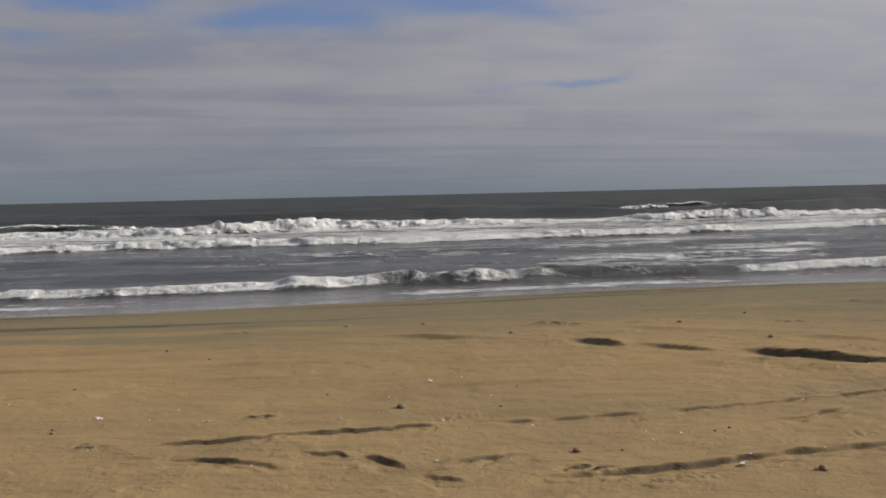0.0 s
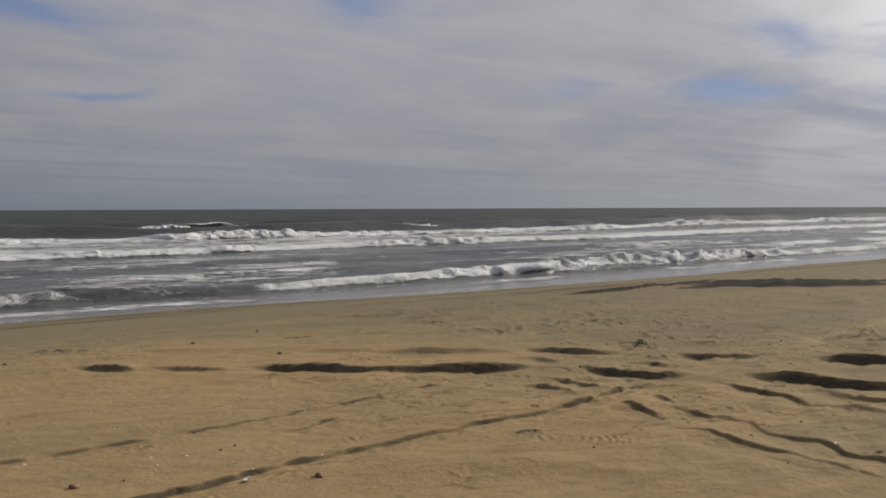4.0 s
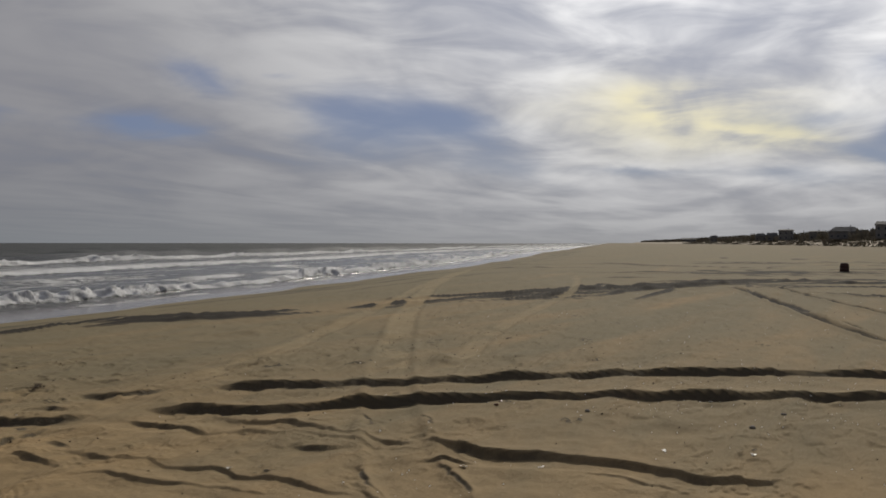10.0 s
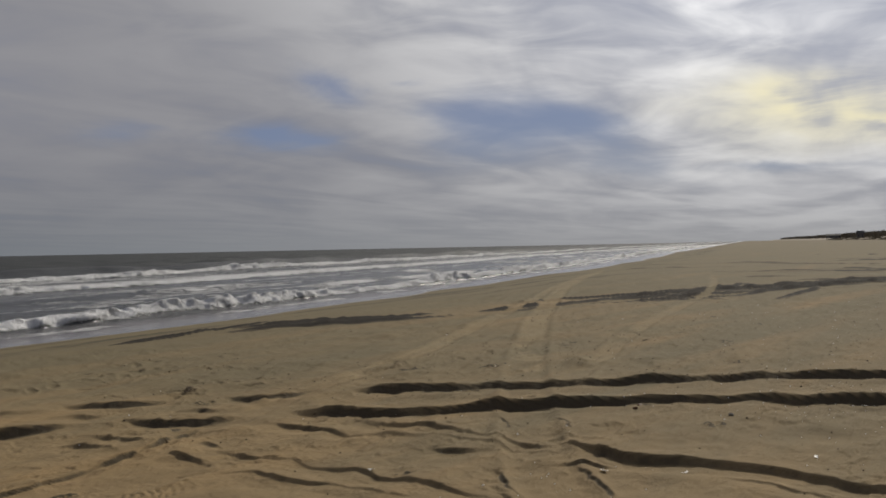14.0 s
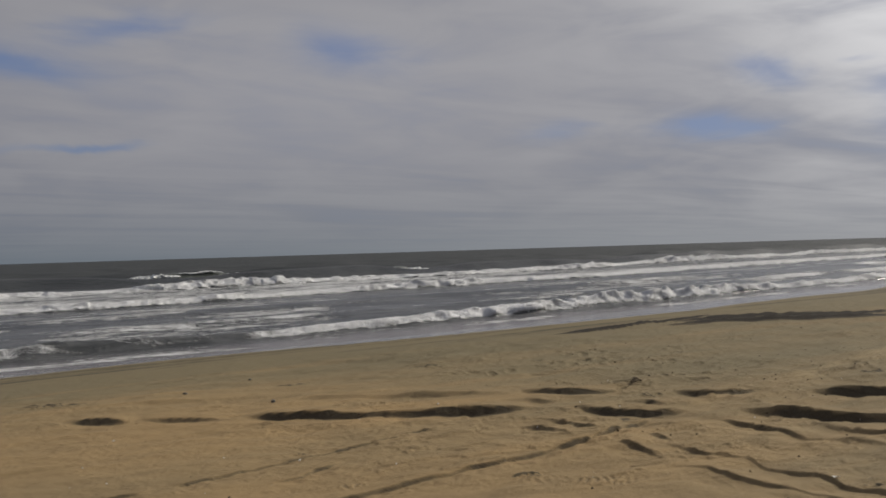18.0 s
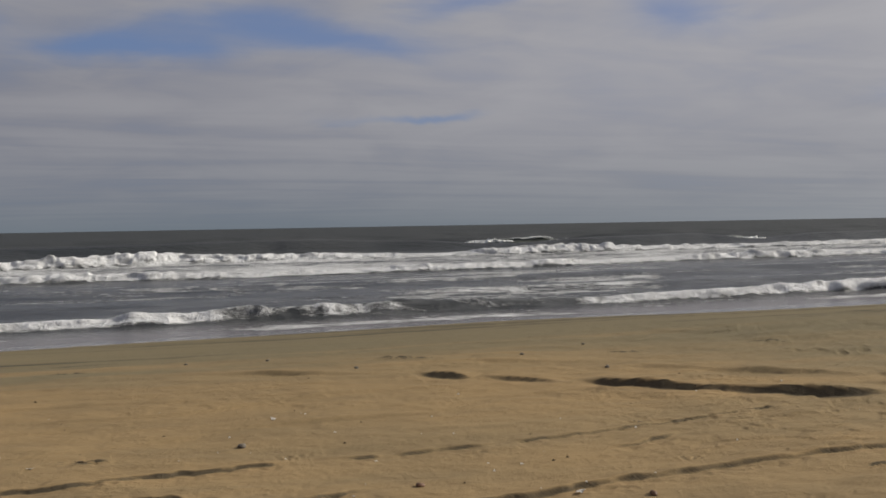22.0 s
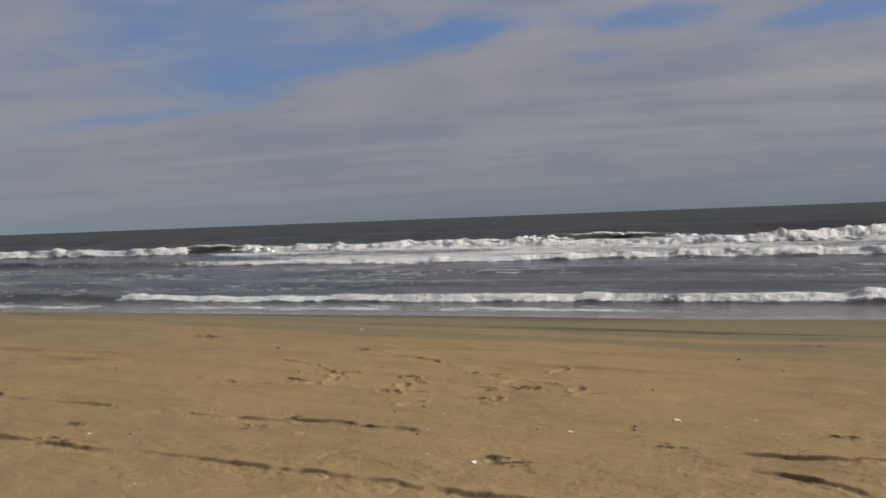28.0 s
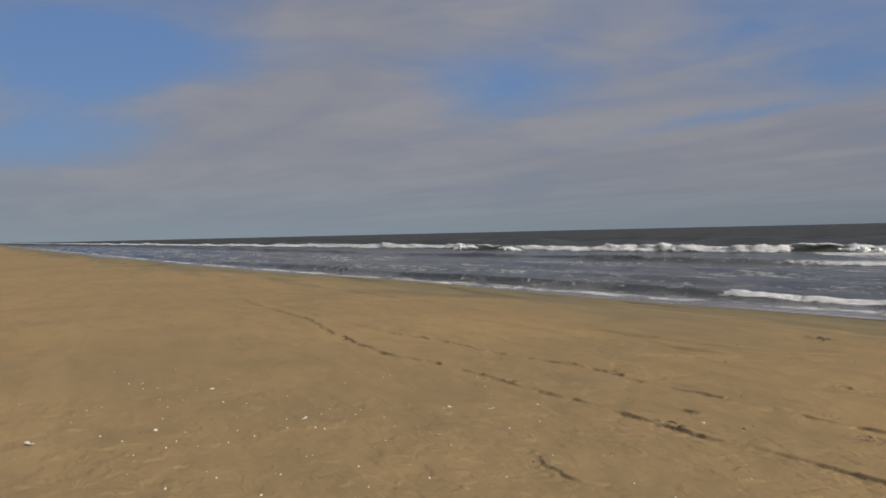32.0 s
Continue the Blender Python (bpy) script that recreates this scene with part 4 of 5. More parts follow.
# distance off, wander, height, face, back, share broken, length of the foam behind, seed
WAVES = ((4.4, 1.0, 0.40, 0.45, 1.2, 0.80, 1.2, 101), (13.0, 1.8, 0.26, 1.2, 3.0, 0.10, 1.5, 106), (23.0, 2.5, 0.24, 1.6, 4.0, 0.12, 2.0, 111),
         (37.0, 3.5, 0.50, 0.55, 5.0, 0.97, 16.0, 121), (65.0, 5.0, 0.85, 0.80, 6.0, 0.93, 4.5, 131), (92.0, 6.0, 1.5, 3.0, 9.0, -0.2, 3.0, 141),
         (120.0, 7.0, 1.1, 4.0, 11.0, -0.2, 2.0, 151), (165.0, 9.0, 0.8, 7.0, 14.0, -0.2, 2.0, 161), (230.0, 12.0, 0.8, 9.0, 18.0, -0.2, 2.0, 171))
lines = [surf_line(east, w_[0], w_[1], w_[7]) for w_ in WAVES]
rows_q = [lines[0] * 0 + v for v in (-4.0, -2.5, -1.4, -0.6, 0.0, 0.5, 1.0, 1.5)]
for k, at_q in enumerate(lines):
    tight = (1.4, 0.9, 0.65, 0.5, 0.38, 0.28, 0.18, 0.08, 0.0, -0.1, -0.22, -0.38, -0.6, -0.9, -1.4) if WAVES[k][5] > 0.5 else (4.5, 3.0, 2.0, 1.2, 0.5, 0.0, -0.6, -1.4, -2.6)
    rows_q += [at_q - v * (2.0 if k == 4 else 1.5 if k == 3 else 1.0 if k < 3 else 2.5) for v in tight]
    nxt = lines[k + 1] if k + 1 < len(lines) else at_q + 60
    lo_q, hi_q = rows_q[-1], nxt - (2.9 if k + 1 < len(lines) and WAVES[k + 1][5] > 0.5 else 5.0 if k < 2 else 12.0)
    rows_q += [lo_q + (hi_q - lo_q) * f for f in np.linspace(0, 1, 9 if k in (0, 1, 2) else 22 if k == 3 else 12)[1:-1]]
rows_q += [lines[-1] * 0 + v for v in (310, 350, 400, 460, 530, 620, 740, 900, 1150, 1500, 2100, 3000, 4400)]
sq = np.array(rows_q)
sx = np.broadcast_to(east, sq.shape)
sz = 0.09 * (fbm(sx / 5, sq / 2.4, 4, 61) - 0.5) + 0.30 * (fbm(sx / 26, sq / 9, 3, 71) - 0.5) * step(10, 60, sq) * (1 - 0.6 * step(85, 150, sq))
foam, pushed = np.zeros_like(sz), np.zeros_like(sz)
for line_, (q0, wander, high, face, back, broken, trail, seed) in zip(lines, WAVES):
    tall = high * (0.30 + 1.2 * value(east / 15, east * 0 + 4.5, seed + 5))
    brk = step(0.62 - broken * 0.75, 0.78 - broken * 0.75, value(east / 33, east * 0 + 8.5, seed + 6) * 0.75 + value(east / 9, east * 0, seed + 7) * 0.25 - 0.12)
    if broken < 0:
        brk = brk * 0
    if q0 < 10:
        tall = tall * (1 + 0.8 * step(10.0, 30.0, east))
    if 10 < q0 < 60:
        brk = brk * (1 - 0.85 * calm)
    if q0 < 10:
        brk = brk * (1 - 0.6 * calm) * (1 - 0.75 * step(6.0, 16.0, -east) * step(0.42, 0.58, value(east / 11, east * 0 + 3.0, 77)))
    xi = sq - line_
    prof = np.where(xi < 0, np.exp(-(xi / face) ** 2), np.exp(-(np.abs(xi) / back) ** 1.5))
    sz = sz + tall * prof * (1 - 0.15 * brk)
    body = brk * np.where(xi < 0, 1 - step(face * 0.9, face * 2.0, -xi), np.exp(-(np.maximum(xi, 0) / (1.2 * trail)) ** 2))
    head = body * np.exp(-(xi / (1.6 * face + 0.5)) ** 2)
    big = fbm(sx / 2.6, xi / 1.1 + seed, 3, seed + 8, 0.6) - 0.45
    small = fbm(sx / 0.95, xi / 0.4 + seed, 2, seed + 11, 0.6) - 0.48
    grow = np.minimum(tall, 0.9)
    sz = sz + head * grow * (0.70 * big + 0.45 * small)
    spout = step(0.66, 0.86, value(sx / 1.4, xi * 0 + 2.0, seed + 13)) * head
    sz = sz + 0.30 * grow * spout
    pushed = pushed - head * grow * (1.1 * big + 0.8 * small)
    foam = np.maximum(foam, body)
loose = fbm(sx / 14, sq / 5, 4, 201)
edge_q = lines[3] + 0.4
field = step(-0.6, 0.6, sq - edge_q - 26 * calm) * (1 - step(0.0, 4.0, sq - lines[4] - 0.5)) * (1 - 0.45 * step(25.0, 110.0, sx))
foam = np.maximum(foam, field * (0.52 + 0.30 * step(0.30, 0.62, loose)))
foam = np.maximum(foam, step(0.4, 1.2, sq) * (1 - step(2.0, 4.0, sq)) * (0.18 + 0.6 * step(0.35, 0.6, fbm(sx / 5, sq / 1.5, 3, 211))))
foam = np.maximum(foam, step(4, 10, sq) * (1 - step(30, 36, sq)) * step(0.40, 0.62, fbm(sx / 9, sq / 2.2, 4, 221)) * (0.46 + 0.16 * step(-5.0, 12.0, sx)))
foam = np.maximum(foam, (1 - step(0.0, 6.0, lines[3] - sq)) * step(-8.0, 0.0, sq - lines[3]) * 0.55 * step(0.42, 0.6, fbm(sx / 6, sq / 1.4, 3, 231)) * (1 - calm) * (sq < lines[3] + 1.0))
sz = sz * step(-1.5, 4.0, sq) + 0.02
sy = shore(sx) + (sq + pushed) / 0.985
sea = sheet("water", np.stack([sx.ravel(), sy.ravel(), sz.ravel() + SEA], 1), grid_quads(*sq.shape)[:, ::-1], WATER,
            {"foam": foam.ravel(), "shallow": (1 - step(1.0, 4.2, sq)).ravel()})
tagged(sea, "grey ocean with white breakers rolling to the shore", "sea", kind="structure")


# ---- shapes ----
def box(bm, x0, x1, y0, y1, z0, z1):
    vs = [bm.verts.new((x, y, z)) for z in (z0, z1) for x, y in ((x0, y0), (x1, y0), (x1, y1), (x0, y1))]
    for f in ((3, 2, 1, 0), (4, 5, 6, 7), (0, 1, 5, 4), (1, 2, 6, 5), (2, 3, 7, 6), (3, 0, 4, 7)):
        bm.faces.new([vs[i] for i in f])
    return bm


def solid(*boxes):
    bm = bmesh.new()
    for b in boxes:
        box(bm, *b)
    return bm


def gable(x0, x1, y0, y1, z0, rise, hip=0.0, eave=0.5, thick=0.25):
    """A pitched roof with its ridge along x, thick at the eaves; hip draws the ridge's ends in."""
    bm = bmesh.new()
    x0, x1, y0, y1 = x0 - eave, x1 + eave, y0 - eave, y1 + eave
    ym = (y0 + y1) / 2
    low = [bm.verts.new(p) for p in ((x0, y0, z0), (x1, y0, z0), (x1, y1, z0), (x0, y1, z0))]
    mid = [bm.verts.new((v.co.x, v.co.y, z0 + thick)) for v in low]
    a, b = bm.verts.new((x0 + hip, ym, z0 + thick + rise)), bm.verts.new((x1 - hip, ym, z0 + thick + rise))
    bm.faces.new(low[::-1])
    for i in range(4):
        bm.faces.new((low[i], low[(i + 1) % 4], mid[(i + 1) % 4], mid[i]))
    bm.faces.new((mid[0], mid[1], b, a))
    bm.faces.new((mid[2], mid[3], a, b))
    bm.faces.new((mid[1], mid[2], b))
    bm.faces.new((mid[3], mid[0], a))
    return bm


def pebble(size, flat, seed, detail=2):
    """A worn stone: an icosphere pushed out of round."""
    bm = bmesh.new()
    bmesh.ops.create_icosphere(bm, subdivisions=detail, radius=1.0)
    for v in bm.verts:
        n = noise.noise(v.co * 1.3 + Vector((seed * 3.1, 0, 0))) * 0.35 + noise.noise(v.co * 3.1 + Vector((0, seed, 0))) * 0.12
        v.co *= 1 + n
        v.co = Vector((v.co.x * size, v.co.y * size * 0.72, v.co.z * size * flat))
    return bm


def shell(size, seed):
    """Half a clam: a ribbed, cupped fan with a hinge."""
    bm = bmesh.new()
    rows, cols = 6, 15
    layers = []
    for under in (0.0, 0.06):
        grid = []
        for i in range(rows):
            f = i / (rows - 1)
            ring = []
            for j in range(cols):
                a = math.pi * (-0.46 + 0.92 * j / (cols - 1))
                rib = 1 + 0.05 * math.cos(j * math.pi) * f
                r = size * f * rib * (1 + 0.1 * math.cos(a))
                ring.append(bm.verts.new((r * math.sin(a), r * math.cos(a) - size * 0.5, size * (0.42 * math.sin(f * 1.9) - under))))
            grid.append(ring)
        layers.append(grid)
    for k, grid in enumerate(layers):
        for i in range(rows - 1):
            for j in range(cols - 1):
                q = (grid[i][j], grid[i + 1][j], grid[i + 1][j + 1], grid[i][j + 1])
                if len(set(q)) == 4:
                    bm.faces.new(q if k else q[::-1])
    for j in range(cols - 1):
        bm.faces.new((layers[0][-1][j], layers[0][-1][j + 1], layers[1][-1][j + 1], layers[1][-1][j]))
    bmesh.ops.remove_doubles(bm, verts=bm.verts, dist=size * 0.002)
    bmesh.ops.rotate(bm, verts=bm.verts, cent=(0, 0, 0), matrix=Matrix.Rotation(seed * 2.4, 3, "Z"))
    return bm


def tangle(size, strands, seed):
    """A heap of dry weed: bent, flattened ribbons lying over one another."""
    d = random.Random(seed)
    bm = bmesh.new()
    for _ in range(strands):
        a, b = d.uniform(0, 2 * math.pi), d.gauss(0, 0.7)
        p = Vector((d.gauss(0, size * 0.35), d.gauss(0, size * 0.25), d.uniform(0.0, size * 0.22)))
        wide = size * d.uniform(0.025, 0.06)
        prev = None
        for k in range(6):
            u = Vector((math.cos(a), math.sin(a), 0))
            n = Vector((-u.y, u.x, d.uniform(-0.4, 0.4)))
            up = Vector((0, 0, wide * 0.5))
            ring = [bm.verts.new(p + n * wide), bm.verts.new(p + up), bm.verts.new(p - n * wide), bm.verts.new(p - up)]
            if prev:
                for i in range(4):
                    bm.faces.new((prev[i], prev[(i + 1) % 4], ring[(i + 1) % 4], ring[i]))
            prev = ring
            a += b * 0.4 + d.gauss(0, 0.25)
            p = p + u * size * 0.16
            p.z = max(0.003, p.z + d.gauss(0, size * 0.04))
    return bm


def rest_all(places):
    p = np.array(places, float)
    return land(p[:, 0].copy(), p[:, 1].copy())[0]


# ---- dunes behind the beach, with their growth ----
def dune_z(u, v):
    """Height of the dunes: u along the coast, v back from their foot."""
    hump = 0.55 + 0.9 * fbm(u / 42, v / 24, 4, 301)
    return 3.6 * step(0, 20, v + 9 * (fbm(u / 26, v * 0 + 0.5, 3, 311) - 0.5)) * hump - 0.3 + 0.5 * (fbm(u / 7, v / 5, 3, 321) - 0.5)


def dune_at(u, v):
    return u, 0.25 * u - 98.0 + 0.06 * np.maximum(u - 800, 0) - v


us = np.concatenate([np.arange(150, 900, 3.0), np.geomspace(900, 4300, 160)])
vs = np.concatenate([np.arange(-4, 34, 2.0), [40, 55, 80, 140]])
uu, vv = np.meshgrid(us, vs, indexing="ij")
dx_, dy_ = dune_at(uu.ravel(), vv.ravel())
dune = sheet("dune", np.stack([dx_, dy_, dune_z(uu.ravel(), vv.ravel())], 1), grid_quads(len(us), len(vs)), DUNE)
tagged(dune, "low pale dunes with patches of bare sand", "dunes", kind="structure")


def tufts(name, count, seed, blades, tall, lean, mat, reach, start=0.0, bare=0.44, span=1500, first=170):
    """Clumps of blades strewn over the dunes, as one mesh."""
    rng = np.random.default_rng(seed)
    u = first + span * rng.random(count) ** 1.4
    v = 1 + reach * rng.random(count)
    keep = fbm(u / 17, v / 9, 3, seed) > bare
    v = v + start
    u, v = u[keep], v[keep]
    bx, by = dune_at(u, v)
    bz = dune_z(u, v)
    verts, faces = [], []
    for x, y, z in zip(bx, by, bz):
        h = tall * rng.uniform(0.5, 1.3)
        for _ in range(blades):
            a, r = rng.uniform(0, 2 * math.pi), rng.uniform(0, tall * 0.7)
            ox, oy = x + r * math.cos(a), y + r * math.sin(a)
            k, q, wd = rng.uniform(0.5, 1.1) * h, rng.uniform(0, 2 * math.pi), tall * rng.uniform(0.10, 0.22)
            n = len(verts)
            tip = (ox + lean * k * math.cos(a), oy + lean * k * math.sin(a), z + k)
            verts += [(ox - wd * math.cos(q), oy - wd * math.sin(q), z - 0.2), (ox + wd * math.cos(q), oy + wd * math.sin(q), z - 0.2),
                      (tip[0] + wd * math.cos(q), tip[1] + wd * math.sin(q), tip[2] - k * 0.3), tip]
            faces.append((n, n + 1, n + 2, n + 3))
    me = bpy.data.meshes.new(name)
    me.from_pydata(verts, [], faces)
    me.materials.append(mat)
    return new(name, me)


tagged(tufts("dune_grass", 9500, 11, 6, 0.8, 0.4, GRASS, 34), "tufts of dry brown beach grass on the dunes", "grass", kind="stuff")
tagged(tufts("far_woods", 5200, 14, 16, 6.0, 0.5, SHRUB, 40, 24.0, 0.2, 3200, 620), "dark low woods far along the coast", "woods", kind="stuff")
tagged(tufts("thicket", 3000, 13, 20, 2.6, 0.5, SHRUB, 40, 24.0, 0.34, 700), "dark wind-cut thicket behind the dunes", "bushes", kind="stuff")
tagged(tufts("dune_shrubs", 1500, 12, 26, 1.7, 0.7, SHRUB, 60), "dark low shrubs along the top of the dunes", "shrubs", kind="stuff")


# ---- beach houses behind the dunes ----
def beach_house(yaw0, yaw1, away, top, style, label):
    """A shingled house on pilings between two bearings; top: height of its roof over the beach."""
    mid = radians((yaw0 + yaw1) / 2)
    wide = away * radians(abs(yaw0 - yaw1)) * 0.94
    x, y = -away * math.sin(mid), away * math.cos(mid)
    base = 2.2
    deep = min(wide * 0.8, 11.0)
    h = top - base
    e = new("beach_house")
    e.matrix_world = pose(x, y, base, 0, 0, -math.degrees(math.atan2(x, y)))
    tagged(e, label, "house", group="houses behind the dunes")
    a = wide / 2
    lift = 2.2 if h > 8 else 1.0
    rise = {"hip": 0.30, "gable": 0.32, "flat": 0.07, "wing": 0.16}[style] * h
    eaves = h - rise - 0.25
    for px in np.linspace(-a + 0.4, a - 0.4, max(3, int(wide / 3.5))):
        for py in (-deep / 2 + 0.4, deep / 2 - 0.4):
            part("piling", solid((px - 0.18, px + 0.18, py - 0.18, py + 0.18, -2.5, lift)), TIMBER, e)
    part("wall", solid((-a, a, -deep / 2, deep / 2, lift, eaves)), SHINGLE, e)
    part("floor_beam", solid((-a - 0.15, a + 0.15, -deep / 2 - 0.15, deep / 2 + 0.15, lift - 0.3, lift - 0.003)), TIMBER, e)
    if style == "wing":
        part("roof", gable(-a, a * 0.2, -deep / 2, deep / 2, eaves, rise, 1.0), ROOF, e)
        tower = part("tower", solid((a * 0.2, a * 0.98, -deep * 0.42, deep * 0.42, eaves, eaves + rise * 0.95)), SHINGLE, e)
        part("tower_roof", gable(a * 0.2, a * 0.98, -deep * 0.42, deep * 0.42, eaves + rise * 0.95 + 0.004, rise * 0.35, 2.0), ROOF, tower)
    else:
        part("roof", gable(-a, a, -deep / 2, deep / 2, eaves, rise, a * 0.45 if style == "hip" else (1.0 if style == "flat" else 0.0)), ROOF, e)
    part("chimney", solid((a * 0.35 - 0.45, a * 0.35 + 0.45, -0.45, 0.45, eaves, h + 0.7)), TRIM, e)
    deck = part("deck", solid((-a, a, -deep / 2 - 2.6, -deep / 2 - 0.16, lift - 0.25, lift)), TIMBER, e)
    part("railing", solid((-a, a, -deep / 2 - 2.6, -deep / 2 - 2.5, lift + 0.9, lift + 1.0), *[(q, q + 0.1, -deep / 2 - 2.6, -deep / 2 - 2.5, lift, lift + 0.9) for q in np.linspace(-a, a - 0.1, max(3, int(wide / 1.8)))]), TIMBER, deck)
    storeys = max(1, int((eaves - lift) / 2.9))
    for s in range(storeys):
        for k, px in enumerate(np.linspace(-a + 1.6, a - 1.6, max(2, int(wide / 3.2)))):
            z0 = lift + 0.9 + s * (eaves - lift) / storeys
            wdw = part("window", solid((px - 0.72, px + 0.72, -deep / 2 - 0.07, -deep / 2 - 0.002, z0 - 0.12, z0 + 1.52)), TRIM, e)
            part("pane", solid((px - 0.58, px + 0.58, -deep / 2 - 0.10, -deep / 2 - 0.072, z0, z0 + 1.4)), PANE, wdw)
    return e


GREY = "weathered grey shingled beach house on pilings behind the dunes"
for spec in (
        (-77.5, -78.3, 1300, 8.2, "gable", "small far beach house beyond the dune ridge"), (-79.1, -79.5, 1120, 10.2, "gable", "small far beach house beyond the dune ridge"),
        (-81.6, -82.2, 960, 11.0, "hip", GREY), (-82.25, -82.8, 950, 11.5, "gable", GREY), (-82.85, -83.7, 850, 13.4, "flat", "tall dark beach house with a nearly flat roof"),
        (-84.5, -85.3, 760, 11.0, "flat", GREY), (-85.5, -87.25, 640, 12.0, "hip", "wide dark beach house with a hipped roof"),
        (-87.9, -89.35, 560, 13.6, "wing", "large beach house with a square tower and broad deck"), (-89.7, -90.6, 520, 7.9, "hip", "low dark beach house half hidden by dunes"),
        (-91.1, -91.9, 480, 7.4, "gable", "low dark beach house half hidden by dunes"), (-92.0, -92.7, 475, 7.0, "hip", "low dark beach house half hidden by dunes"),
        (-93.2, -95.2, 430, 7.4, "flat", "flat-roofed dark beach house behind the dunes")):
    beach_house(*spec)

for yaw, away, top in ((-90.55, 520, 9.5), (-91.75, 500, 12.0)):
    p = heading(yaw, 0) * away
    pole = new("utility_pole")
    pole.matrix_world = pose(p.x, p.y, 2.0, 0, 0, yaw)
    tagged(pole, "thin wooden utility pole with a crossarm", "pole", group="poles behind the dunes")
    bm = bmesh.new()
    bmesh.ops.create_cone(bm, cap_ends=True, segments=8, radius1=0.2, radius2=0.13, depth=top)
    bmesh.ops.translate(bm, verts=bm.verts, vec=(0, 0, top / 2 - 1.2))
    part("post", bm, TIMBER, pole)
    part("crossarm", solid((-1.1, 1.1, 0.14, 0.26, top - 2.0, top - 1.8)), TIMBER, pole)
    for q in (-0.9, 0.9):
        part("insulator", solid((q - 0.07, q + 0.07, 0.13, 0.27, top - 1.796, top - 1.55)), TRIM, pole)


# ---- the dark drum on the back beach ----
def drum(x, y):
    e = new("drum")
    e.matrix_world = pose(x, y, rest(x, y) - 0.05, 5, 8, 20) @ Matrix.Scale(0.74, 4)
    tagged(e, "dark rusty drum leaning in the open sand", "drum")
    bm = bmesh.new()
    prof = [(0.0, 0.0), (0.34, 0.0), (0.36, 0.02), (0.355, 0.22), (0.375, 0.24), (0.375, 0.27), (0.355, 0.29), (0.355, 0.5), (0.375, 0.52), (0.375, 0.55), (0.35, 0.57), (0.335, 0.72)]
    prev = None
    for r, z in prof[1:]:
        ring = [bm.verts.new((r * math.cos(a), r * math.sin(a), z)) for a in np.linspace(0, 2 * math.pi, 28, endpoint=False)]
        if prev:
            for i in range(28):
                bm.faces.new((prev[i], prev[(i + 1) % 28], ring[(i + 1) % 28], ring[i]))
        else:
            bm.faces.new(ring[::-1])
        prev = ring
    part("body", bm, RUST, e, smooth=True)
    bm = bmesh.new()
    bmesh.ops.create_cone(bm, cap_ends=True, segments=28, radius1=0.35, radius2=0.27, depth=0.08)
    bmesh.ops.translate(bm, verts=bm.verts, vec=(0, 0, 0.762))
    part("lid", bm, RUST, e)
    bm = bmesh.new()
    bmesh.ops.create_cone(bm, cap_ends=True, segments=10, radius1=0.04, radius2=0.04, depth=0.03)
    bmesh.ops.translate(bm, verts=bm.verts, vec=(0.16, 0.05, 0.818))
    part("bung", bm, RUST, e)


drum(62.0, 4.05)


# ---- small things on the sand ----
SMALL = []


def lay(kind, size, *places):
    for place in places:
        SMALL.append((*place, kind, size))


lay("shell", 0.055, (-0.16, 9.12), (-9.21, 2.09))
lay("stone", 0.075, (-0.40, 8.17))
lay("whelk", 0.060, (0.90, 6.74), (2.40, 6.19), (9.98, 4.31))
lay("shell", 0.060, (1.96, 6.40), (-2.89, 7.94), (-3.76, 6.02), (-10.70, 13.50), (6.10, 4.98), (6.94, 3.33))
lay("shell", 0.045, (-1.95, 7.73), (-11.61, 1.52))
lay("weed", 0.080, (-1.62, 7.88))
lay("stone", 0.060, (0.82, 12.07), (9.79, 3.23), (9.74, 1.54))
lay("stone", 0.065, (3.88, 11.38))
lay("stone", 0.050, (-0.32, 13.72), (-3.34, 11.40), (3.13, 12.73), (4.34, 13.79), (-1.53, 14.46), (-9.58, 10.16), (10.56, 1.35))
lay("shell", 0.040, (-0.08, 6.46), (-12.31, 1.82), (-12.63, 0.79))
lay("stone", 0.030, (-3.10, 7.49))
lay("shell", 0.030, (1.74, 7.17), (-7.48, 5.46))
lay("stone", 0.035, (-7.09, 5.60), (-3.13, 7.59))
lay("shell", 0.035, (-3.52, 7.16), (-4.23, 6.09))
lay("shell", 0.050, (-8.87, 3.92), (-7.88, 2.98), (-9.38, 0.71), (-9.20, 3.60), (7.35, 2.82), (11.01, 2.19), (8.29, 2.05), (8.42, 1.33))
lay("shell", 0.090, (-9.24, -0.37))
lay("weed", 0.160, (8.30, 9.81))
lay("weed", 0.100, (8.46, 10.01))
lay("whelk", 0.050, (9.70, 4.24))
lay("driftwood", 0.160, (27.89, -0.84))
lay("weed", 0.120, (16.55, 6.98))
LABELS = {"shell": ("bleached white clam shell half sunk in sand", "shell"), "stone": ("small dark worn stone lying on sand", "stone"),
          "whelk": ("small brown broken shell on the sand", "shell"), "weed": ("clump of dry dark brown seaweed", "seaweed"),
          "driftwood": ("pale piece of driftwood on the open sand", "driftwood")}
heights = rest_all([(x, y) for x, y, _, _ in SMALL])
